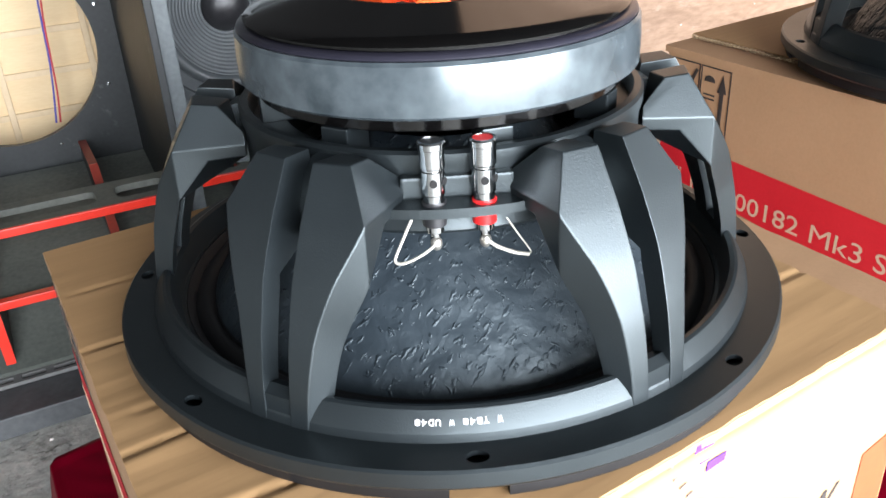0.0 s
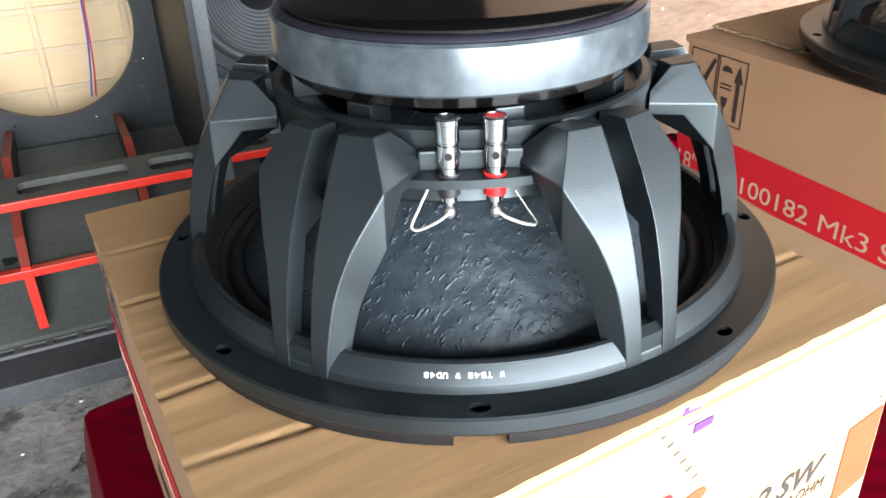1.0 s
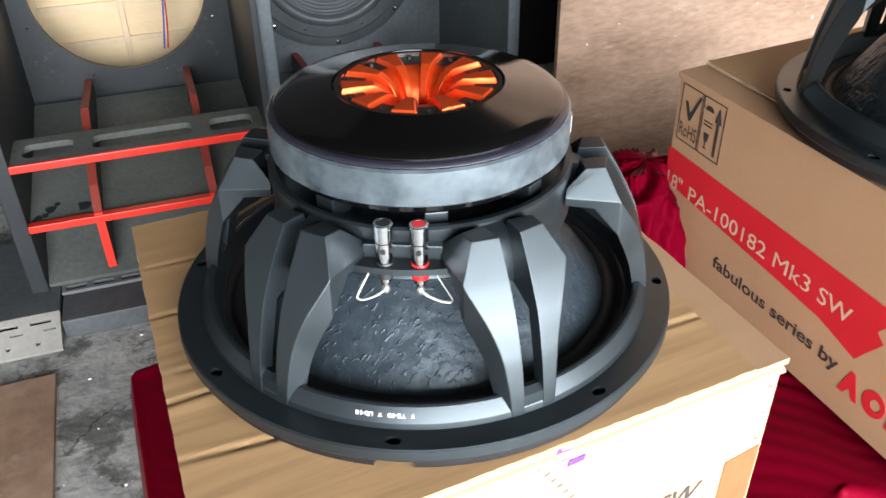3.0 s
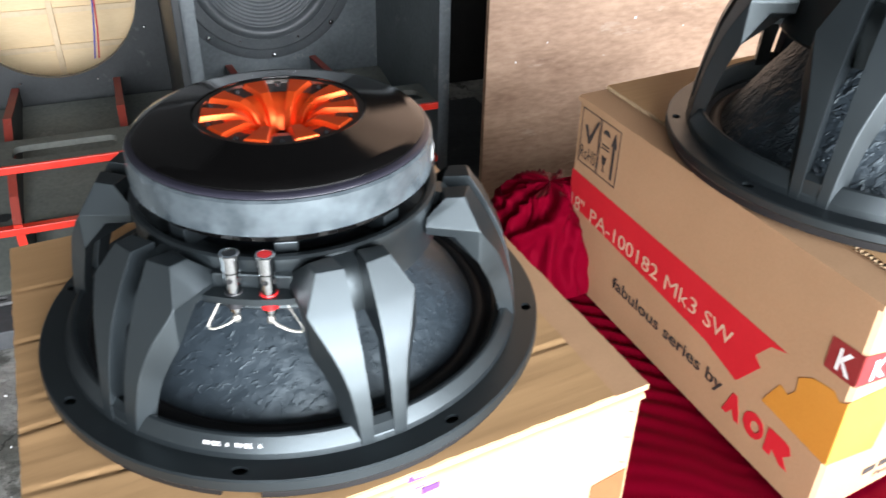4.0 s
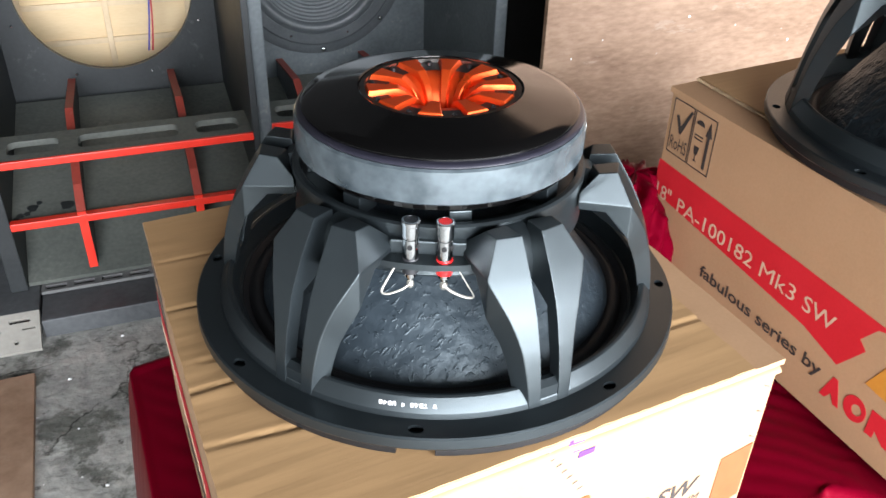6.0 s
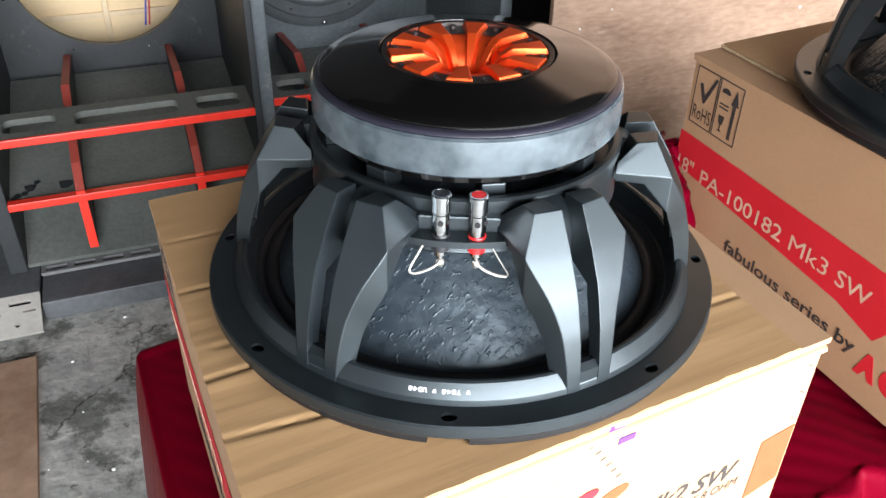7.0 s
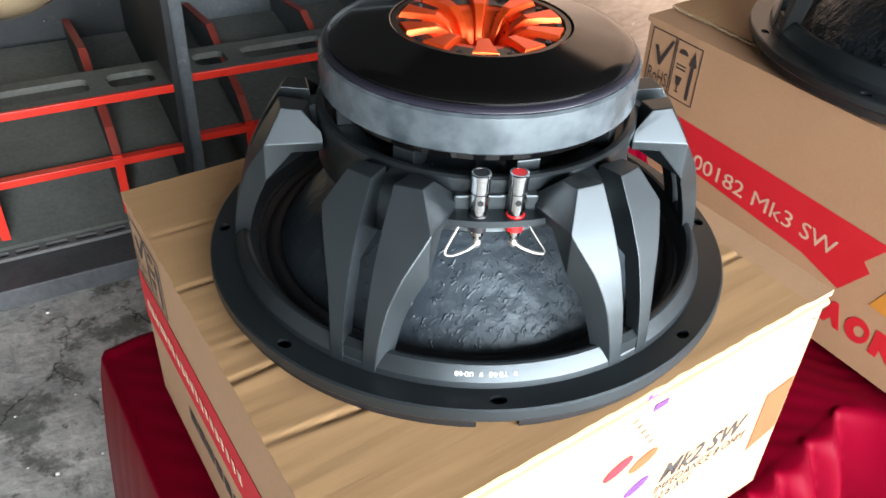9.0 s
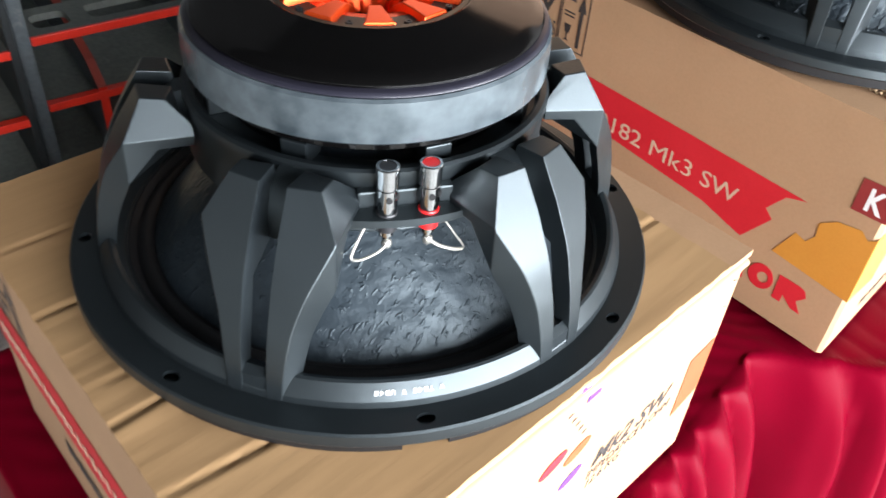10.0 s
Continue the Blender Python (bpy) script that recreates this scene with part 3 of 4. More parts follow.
def cloth():
    step, over = 0.0058, 0.60
    nx, ny = int((LONG + 2 * over) / step), int((WIDE + 2 * over + 0.2) / step)

    def pleat(ca, cb, e):
        """Sharp creases between rounded folds that run slantwise over the top and hang down over its edge: -1 to 1."""
        q = (172 if e == 0 else 118) * (ca + max(cb, 0)) + 8.0 * noise.noise(Vector((ca * 4.0, cb * 4.0, e * 0.8))) + 2.2 * noise.noise(Vector((ca * 14, cb * 14, 3 + e * 3.0)))
        return 2 * abs(math.sin(q / 2)) ** 0.75 - 1

    vs = []
    for j in range(ny + 1):
        for i in range(nx + 1):
            a, b = -over + i * step, -over - 0.2 + j * step
            t = min(max((a - 0.74) / 0.16, 0), 1)
            fore = -0.14 * t * t * (3 - 2 * t)
            ca, cb = min(max(a, 0), LONG), min(max(b, fore), WIDE)
            ex, ey = a - ca, b - cb
            e = math.hypot(ex, ey)
            swell = 0.5 + 0.5 * noise.noise(Vector((ca * 6, cb * 6, 8)))
            if e < 1e-9:
                back = min(max((b - 0.10) / 0.18, 0), 1)
                h = -0.0065 + (0.0035 + 0.0065 * swell) * pleat(a, b, 0) * min(1.0, 0.03 + a / 0.5) * (0.15 + 0.85 * back) + 0.004 * (1 - back) * noise.noise(Vector((a * 11 + b * 8, b * 5, 2)))
                vs.append(TC @ Vector((a, b, min(h, 0.003))))
            else:
                dx, dy = ex / e, ey / e
                deep = 1 - math.exp(-e / 0.07)
                f = (0.010 + 0.020 * swell) * pleat(ca + 0.30 * math.atan2(ey, ex), cb, e) + 0.016 * noise.noise(Vector((ca * 9, cb * 9 + math.atan2(ey, ex), e * 1.0))) + 0.005 * noise.noise(Vector((ca * 38, cb * 38, e * 2.0)))
                f *= (0.35 + 0.65 * deep) * (0.03 if ex < 0 else min(1.0, 0.03 + ca / 0.4))
                r = (0.012 * (1 - math.exp(-e / 0.01)) + 0.03 * deep) * (0.25 if ex < 0 else 1.0) + 0.09 * min(e, 0.6) + f * (1 + 0.8 * min(e, 0.6))
                vs.append(TC @ Vector((ca + dx * r, cb + dy * r, -0.004 - min(max(0, e - 0.008), 0.593))))
    w = nx + 1
    faces = [(j * w + i, j * w + i + 1, (j + 1) * w + i + 1, (j + 1) * w + i) for j in range(ny) for i in range(nx)]
    me = bpy.data.meshes.new("tablecloth")
    me.from_pydata(vs, [], faces)
    for p in me.polygons:
        p.use_smooth = True
    me.materials.append(SATIN)
    return tagged(new("tablecloth", me), "crimson satin cloth draped over the table in deep folds", "tablecloth")


cloth()


def heap():
    """A gathered heap of the same satin."""
    n, k = 96, 40
    vs = []
    for j in range(k + 1):
        v = j / k
        for i in range(n):
            a = 2 * math.pi * i / n
            r = 0.105 * v ** 0.8 * (1 + 0.18 * noise.noise(Vector((math.cos(a) * 1.5, math.sin(a) * 1.5, 2))))
            h = 0.155 * (1 - v ** 1.7)
            q = Vector((math.cos(a) * 2.2 + v, math.sin(a) * 2.2, v * 1.6))
            q += 0.5 * noise.noise_vector(q * 0.9)
            fold = 0.034 * (1 - abs(noise.noise(q * 1.15))) ** 3 - 0.016 + 0.012 * (1 - abs(noise.noise(q * 2.5))) ** 3
            fold *= min(1, v * 2.5 + 0.15) * (1 - 0.4 * v)
            vs.append((1.25 * (r + fold) * math.cos(a), 0.95 * (r + fold) * math.sin(a), max(0.0, h + fold * 0.8)))
    faces = [(j * n + i, j * n + (i + 1) % n, (j + 1) * n + (i + 1) % n, (j + 1) * n + i) for j in range(k) for i in range(n)]
    me = bpy.data.meshes.new("gathered_cloth")
    me.from_pydata(vs, [], faces)
    for p in me.polygons:
        p.use_smooth = True
    me.materials.append(SATIN)
    ob = new("gathered_cloth", me)
    ob.matrix_world = pose(0.285, 0.515, TABLE + 0.004, 0, 0, 30)
    return tagged(ob, "bunched heap of crimson satin on the table", "cloth")


heap()


# ---- cartons ----
def carton(corners, top, bottom, name_label, creases=()):
    """A carton on the four plan corners (front left, front right, back right, back left). The Empty stands at the front left foot, x along the front."""
    fl, fr, br, bl = [Vector((*c, 0)) for c in corners]
    ang = math.atan2(fr.y - fl.y, fr.x - fl.x)
    m = Matrix.Translation((fl.x, fl.y, bottom)) @ Matrix.Rotation(ang, 4, "Z")
    box = thing("carton", name_label, "cardboard box", m, group="woofer cartons")
    inv = m.inverted()
    P = [(inv @ Vector((c.x, c.y, bottom))).to_2d() for c in (fl, fr, br, bl)]
    h = top - bottom
    bm = bmesh.new()
    # walls with a slight bulge and rounded corners
    rows, cols, rad = 10, 14, 0.006
    ring = []
    for k in range(4):
        a, b = P[k], P[(k + 1) % 4]
        d = (b - a).normalized()
        out = Vector((d.y, -d.x))
        L = (b - a).length
        for i in range(cols + 1):
            s = rad + (L - 2 * rad) * i / cols
            ring.append((a + d * s, out, math.sin(math.pi * i / cols)))
    grid = []
    for j in range(rows + 1):
        z = (h - 0.008) * j / rows
        swell = 0.0003 * math.sin(math.pi * j / rows)
        grid.append([bm.verts.new((*(p + o * (swell * q + 0.0001 * noise.noise(Vector((p.x * 9, p.y * 9, z * 9))) - 0.0011)), z)) for p, o, q in ring])
    n = len(ring)
    for j in range(rows):
        for i in range(n):
            bm.faces.new((grid[j][i], grid[j][(i + 1) % n], grid[j + 1][(i + 1) % n], grid[j + 1][i]))
    bm.faces.new(grid[0])
    bm.faces.new(grid[-1])
    part("body", bm, CARD, box, smooth=40)
    return box, m, P, h


def flap(P, a0, a1, b0, b1, z, thick, mat, box, creases=(), rough=0.0010, name="flap", fine=60):
    """A cardboard sheet over the plan quad P, from a0..a1 along the front and b0..b1 back, with ridges and creases."""
    fl, fr, br, bl = P
    nu, nv = fine, fine
    bm = bmesh.new()
    up, lo = [], []
    for j in range(nv + 1):
        v = b0 + (b1 - b0) * j / nv
        for i in range(nu + 1):
            u = a0 + (a1 - a0) * i / nu
            p = fl.lerp(fr, u).lerp(bl.lerp(br, u), v)
            d = rough * noise.noise(Vector((p.x * 5, p.y * 38, 1))) + rough * 0.6 * noise.noise(Vector((p.x * 9, p.y * 90, 5)))
            for (x0, y0), (x1, y1), deep in creases:
                a, b = Vector((x0, y0)), Vector((x1, y1))
                t = min(max((p - a).dot(b - a) / (b - a).length_squared, 0), 1)
                dist = (p - a - (b - a) * t).length
                d += deep * (0.22 * math.exp(-((dist - 0.006) / 0.005) ** 2) - math.exp(-(dist / 0.0022) ** 2)) * math.sin(math.pi * min(max(t, 0.04), 0.96)) ** 0.4
            edge = 0.0012 * noise.noise(Vector((p.x * 60, p.y * 60, 9))) if i in (0, nu) or j in (0, nv) else 0
            up.append(bm.verts.new((p.x + edge, p.y + edge, z + d)))
    w = nu + 1
    for j in range(nv):
        for i in range(nu):
            bm.faces.new((up[j * w + i], up[j * w + i + 1], up[(j + 1) * w + i + 1], up[(j + 1) * w + i]))
    rim = [i for i in range(nu + 1)] + [j * w + nu for j in range(1, nv + 1)] + [nv * w + i for i in range(nu - 1, -1, -1)] + [j * w for j in range(nv - 1, 0, -1)]
    low = [bm.verts.new((up[k].co.x, up[k].co.y, z - thick)) for k in rim]
    for q in range(len(rim)):
        k = (q + 1) % len(rim)
        bm.faces.new((up[rim[q]], low[q], low[k], up[rim[k]]))
    bm.faces.new(low[::-1])
    return part(name, bm, mat, box, smooth=50)


def fluted_edge(P0, P1, z, box):
    """The cut edge of a sheet of corrugated board, with its flutes."""
    d = P1 - P0
    L = d.length
    d.normalize()
    o = Vector((-d.y, d.x))
    bm = bmesh.new()
    k = int(L / 0.0016)
    prev = None
    for i in range(k + 1):
        p = P0 + d * (L * i / k)
        zz = z - 0.0033 + 0.0018 * math.sin(i * math.pi / 2.0 + 0.7)
        quad = [bm.verts.new((*(p + o * s), zz + t)) for s, t in ((-0.004, 0.0004), (0.0012, 0.0004), (0.0012, -0.0004), (-0.004, -0.0004))]
        if prev:
            for q in range(4):
                bm.faces.new((prev[q], prev[(q + 1) % 4], quad[(q + 1) % 4], quad[q]))
        prev = quad
    return part("fluted_edge", bm, CARD_EDGE, box, "cut corrugated edge")


def symbols(box, place, x0, y0, x1, y1, mat):
    """Two framed pictograms: a tick over letters, and rain, fragile and upward-arrow signs."""
    w, h, t = x1 - x0, y1 - y0, 0.0016
    mid = x0 + w * 0.5
    for a, b in ((x0, mid - 0.001), (mid + 0.001, x1)):
        part("printed_frame", plate([[(a, y0), (b, y0), (b, y1), (a, y1)], [(a + t, y0 + t), (b - t, y0 + t), (b - t, y1 - t), (a + t, y1 - t)]], 0.0004, 0.0007, place=place), mat, box)
    c = [(0.10, 0.72), (0.16, 0.74), (0.24, 0.56), (0.42, 0.92), (0.46, 0.90), (0.26, 0.42), (0.22, 0.42)]
    patch([(x0 + w * a, y0 + h * b) for a, b in c], mat, box, place, "tick_mark")
    lettering("RoHS", x0 + 0.05 * w, y0 + 0.10 * h, x0 + 0.45 * w, y0 + 0.34 * h, mat, box, place)
    patch([(x0 + w * a, y0 + h * b) for a, b in ((0.84, 0.08), (0.90, 0.08), (0.90, 0.66), (0.945, 0.66), (0.87, 0.92), (0.795, 0.66), (0.84, 0.66))], mat, box, place, "arrow_mark")
    patch([(x0 + w * (0.66 + 0.09 * math.cos(q)), y0 + h * (0.78 + 0.09 * math.sin(q))) for q in [math.pi * k / 8 for k in range(9)]], mat, box, place, "umbrella_mark")
    patch([(x0 + w * a, y0 + h * b) for a, b in ((0.60, 0.40), (0.72, 0.40), (0.70, 0.27), (0.67, 0.24), (0.67, 0.16), (0.71, 0.13), (0.61, 0.13), (0.65, 0.16), (0.65, 0.24), (0.62, 0.27))], mat, box, place, "glass_mark")
    for b in (0.58, 0.52):
        patch([(x0 + w * 0.57, y0 + h * b), (x0 + w * 0.76, y0 + h * b), (x0 + w * 0.76, y0 + h * (b + 0.025)), (x0 + w * 0.57, y0 + h * (b + 0.025))], mat, box, place, "print_bar")


def bars(box, place, x0, y0, x1, y1, mat, words, seed=1, fill=0.8):
    """Unreadable writing, as plain bars."""
    r = random.Random(seed)
    x = x0
    step = (x1 - x0) / words
    for k in range(words):
        g = step * r.uniform(fill - 0.1, fill + 0.08)
        patch([(x, y0), (x + g, y0), (x + g, y1), (x, y1)], mat, box, place, "print_bar")
        x += step


# first carton, under the near woofer
B1 = ((-0.1127, -0.3312), (0.329, -0.0725), (0.105, 0.357), (-0.337, 0.098))
crease = []
box1, m1, P1, h1 = carton(B1, 0.0, TABLE + 0.004, "brown cardboard woofer carton with overlit printed front, on the cloth")
i1 = m1.inverted()
for a, b, deep in (((-0.223, -0.187), (-0.13, -0.13), 0.0020), ((-0.172, -0.234), (-0.02, -0.165), 0.0020), ((0.20, -0.053), (0.285, -0.006), 0.0018), ((-0.255, -0.06), (-0.19, -0.025), 0.002), ((-0.29, 0.02), (-0.2, 0.07), 0.0015), ((-0.20, -0.13), (-0.12, -0.09), 0.0015)):
    crease.append(((i1 @ Vector((*a, 0))).to_2d(), (i1 @ Vector((*b, 0))).to_2d(), deep))
flap(P1, 0, 1, 0, 1, h1 - 0.0022, 0.0065, CARD, box1, rough=0.0003, fine=60)
flap(P1, 0, 0.925, 0, 1, h1 - 0.0002, 0.0016, CARD_TOP, box1, crease, rough=0.0005, fine=170, name="top_sheet")
front1 = face_frame((0, 0.0011, h1), (1, 0, 0))
bm = bmesh.new()
prev = None
for i in range(61):
    x = 0.004 + (P1[1].length - 0.008) * i / 60
    sag = 0.0012 * noise.noise(Vector((x * 14, 3, 1)))
    ring = [bm.verts.new((x, 0.0035 - 0.0062 * math.sin(radians(q)) + sag * 0.5, h1 - 0.0155 + 0.0058 * math.cos(radians(q)) + sag)) for q in range(0, 105, 15)] + [bm.verts.new((x, 0.0035, h1 - 0.0155))]
    if prev:
        for q in range(len(ring)):
            k = (q + 1) % len(ring)
            bm.faces.new((prev[q], prev[k], ring[k], ring[q]))
    else:
        bm.faces.new(ring)
    prev = ring
bm.faces.new(prev)
part("folded_lip", bm, CARD, box1, smooth=50)
W1 = P1[1].length
# front print: heights count down from the top edge
patch([(0.464, -0.112), (0.5035, -0.106), (0.5030, -0.179), (0.462, -0.190)], TAPE, box1, front1, "sticker", "orange sticker", lift=0.0006)
lettering("Mk2 SW", 0.322, -0.145, 0.441, -0.123, INK_BLACK, box1, front1, 0.35, 0.02, lift=0.0006)
lettering("IMPEDANCE 8 OHM", 0.319, -0.160, 0.446, -0.149, INK_BLACK, box1, front1, 0.25, lift=0.0006)
lettering("12.6 KG", 0.322, -0.174, 0.372, -0.163, INK_BLACK, box1, front1, 0.25, lift=0.0006)


def leaf_shape(cx, cy, a, b, turn, n=20):
    c, s = math.cos(radians(turn)), math.sin(radians(turn))
    return [(cx + c * a * math.cos(q) - s * b * math.sin(q), cy + s * a * math.cos(q) + c * b * math.sin(q)) for q in [2 * math.pi * k / n for k in range(n)]]


patch(leaf_shape(0.290, -0.092, 0.017, 0.007, 20), TAPE, box1, front1, "printed_oval", "orange oval", lift=0.0006)
patch(leaf_shape(0.258, -0.082, 0.017, 0.007, 20), INK_RED, box1, front1, "printed_oval", "red oval", lift=0.0006)
patch(leaf_shape(0.290, -0.127, 0.015, 0.006, 20), INK_PURPLE, box1, front1, "printed_oval", "purple oval", lift=0.0006)
for k, (x, y) in enumerate(((0.281, -0.008), (0.287, -0.017), (0.293, -0.026))):
    patch([(x - 0.008, y - 0.004), (x + 0.008, y - 0.003), (x + 0.009, y + 0.003), (x - 0.007, y + 0.003)], INK_PURPLE, box1, front1, "print_bar", lift=0.0006)
for k in range(7):
    x, y = 0.251 + k * 0.0065, -0.012 - k * 0.0098
    patch([(x, y), (x + 0.005, y + 0.0015), (x + 0.005, y + 0.003), (x, y + 0.0015)], INK_GREY, box1, front1, "print_bar", lift=0.0006)
bars(box1, front1, 0.05, -0.145, 0.21, -0.123, INK_GREY, 4, 3)
for z in (-0.03, -0.062, -0.095):
    patch([(0.495, z), (0.503, z - 0.005), (0.5035, z - 0.0035), (0.4955, z + 0.0015)], INK_GREY, box1, front1, "staple", lift=0.0006)
# left side print
left1 = face_frame((P1[3].x, P1[3].y, h1), (*(P1[0] - P1[3]), 0))
patch([(0.004, -0.158), (0.478, -0.158), (0.478, -0.093), (0.004, -0.093)], INK_RED, box1, left1, "printed_stripe", "red printed stripe", lift=-0.0004)
bars(box1, left1, 0.025, -0.133, 0.30, -0.118, INK_PALE, 20, 5, 0.5)
for o in [o for o in box1.children if o.name.startswith("print_bar") and o.data.materials[0] == INK_PALE]:
    o.location += (left1.to_3x3() @ Vector((0, 0, 0.0004)))
bars(box1, left1, 0.13, -0.206, 0.33, -0.188, INK_BLACK, 8, 6)
for o in [o for o in box1.children if o.name.startswith("print_bar") and o.data.materials[0] == INK_BLACK and o.name.startswith('print_bar')]:
    o.location += (left1.to_3x3() @ Vector((0, 0, -0.0006)))
symbols(box1, left1 @ Matrix.Translation((0, 0, -0.0006)), 0.016, -0.085, 0.112, -0.018, INK_BLACK)

# second carton, under the far woofer
T2 = 0.036
A2, C2 = Vector((0.315, 0.508)), Vector((0.558, 0.009))
U2 = (C2 - A2).normalized()
V2 = Vector((math.cos(radians(31.5)), math.sin(radians(31.5))))
R2, K2 = C2 + V2 * 0.53, A2 + V2 * 0.53
box2, m2, P2, h2 = carton(((C2.x, C2.y), (R2.x, R2.y), (K2.x, K2.y), (A2.x, A2.y)), T2, TABLE + 0.004, "brown cardboard woofer carton with a red printed stripe, on the cloth")
flap(P2, 0, 1, 0, 1, h2 - 0.0002, 0.0078, CARD, box2, rough=0.0004)
# an open flap of corrugated board lies over the top and juts past the front
flap(P2, 0.098, 1, -0.16, 1, h2 + 0.0056, 0.0010, CARD_TOP, box2, rough=0.0006, name="open_flap")
flap(P2, 0.099, 1, -0.159, 1, h2 + 0.0014, 0.0009, CARD, box2, rough=0.0002, name="open_flap")
e0 = P2[0].lerp(P2[1], 0.0975).lerp(P2[3].lerp(P2[2], 0.0975), -0.16)
e1 = P2[3].lerp(P2[2], 0.0975)
fluted_edge(e1, e0, h2 + 0.0056, box2)
side2 = face_frame((P2[3].x, P2[3].y, h2), (*(P2[0] - P2[3]), 0))
S = -0.0010
dz = -T2
place2 = side2 @ Matrix.Translation((0, dz, S))
symbols(box2, place2, 0.014, -0.062, 0.113, 0.024, INK_BLACK)
patch([(0.003, -0.138), (0.345, -0.162), (0.408, -0.178), (0.438, -0.134), (0.426, -0.124), (0.444, -0.098), (0.468, -0.090), (0.30, -0.086), (0.003, -0.081)], INK_RED, box2, place2, "printed_stripe", "red printed stripe")
for word, x0, x1 in (('18"', 0.009, 0.046), ("PA-100182", 0.064, 0.236), ("Mk3", 0.252, 0.319), ("SW", 0.334, 0.388)):
    lettering(word, x0, -0.143, x1, -0.120 if word != '18"' else -0.118, INK_PALE, box2, place2, 0.0, 0.0 if word == "Mk3" else 0.006, lift=0.0009)
lettering("fabulous series by", 0.142, -0.219, 0.391, -0.193, INK_BLACK, box2, place2, 0.0, 0.018)
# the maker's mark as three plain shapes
for x0, x1, cut in ((0.398, 0.430, 0), (0.434, 0.468, 1), (0.473, 0.512, 2)):
    w = x1 - x0
    y0, y1 = -0.232, -0.196
    if cut == 0:
        loops = [[(x0, y0), (x0 + 0.28 * w, y0), (x0 + 0.5 * w, y0 + 0.012), (x1 - 0.28 * w, y0), (x1, y0), (x0 + 0.62 * w, y1), (x0 + 0.38 * w, y1)]]
    elif cut == 1:
        loops = [circle((x0 + x1) / 2, (y0 + y1) / 2, w / 2, 20, (y1 - y0) / 2), circle((x0 + x1) / 2 + 0.003, (y0 + y1) / 2, w * 0.22, 14, (y1 - y0) * 0.22)]
    else:
        loops = [[(x0, y0), (x0 + 0.3 * w, y0), (x0 + 0.3 * w, y0 + 0.012), (x1 - 0.3 * w, y0), (x1, y0), (x1 - 0.25 * w, y0 + 0.014), (x1, y1 - 0.011), (x1 - 0.12 * w, y1 - 0.002), (x1 - 0.3 * w, y1), (x0, y1)]]
    part("maker_mark", plate(loops, 0.0004, 0.0008, place=place2), INK_RED, box2, "red printed mark")
L2 = (P2[0] - P2[3]).length
orange_side = [(0.452, -0.172), (L2 - 0.001, -0.180), (L2 - 0.001, -0.090), (0.545, -0.096), (0.535, -0.088), (0.508, -0.093), (0.490, -0.106), (0.492, -0.124), (0.484, -0.137), (0.470, -0.133)]
patch(orange_side, INK_ORANGE, box2, place2, "printed_mark", "ochre printed mark")
patch([(0.514, -0.070), (L2 - 0.001, -0.068), (L2 - 0.001, -0.027), (0.514, -0.030)], TAG, box2, place2, "corner_label", "maroon corner label", lift=0.0006)
lettering("K", 0.526, -0.064, 0.546, -0.036, WHITE, box2, place2, 0, 0.03, lift=0.0011)
front2 = face_frame((0, 0, h2), (1, 0, 0)) @ Matrix.Translation((0, dz, S))
patch([(0.001, -0.068), (0.064, -0.076), (0.066, -0.040), (0.001, -0.027)], TAG, box2, front2, "corner_label", "maroon corner label", lift=0.0006)
lettering("K", 0.022, -0.068, 0.045, -0.040, WHITE, box2, front2, 0, 0.03, lift=0.0011)
patch([(0.001, -0.180), (0.082, -0.192), (0.098, -0.092), (0.001, -0.090)], INK_ORANGE, box2, front2, "printed_mark", "ochre printed mark")
lettering('18" PA', 0.107, -0.130, 0.245, -0.100, INK_BLACK, box2, front2, 0.15, 0.015)
lettering("RMS PROGR", 0.107, -0.152, 0.225, -0.138, INK_BLACK, box2, front2, 0.1)
lettering("QUANTITY 1", 0.107, -0.172, 0.215, -0.158, INK_BLACK, box2, front2, 0.1)
bars(box2, front2, 0.085, -0.238, 0.20, -0.229, INK_BLACK, 4, 8)
lettering("Pengeras Suara", 0.110, -0.256, 0.215, -0.245, INK_BLACK, box2, front2, 0.1)


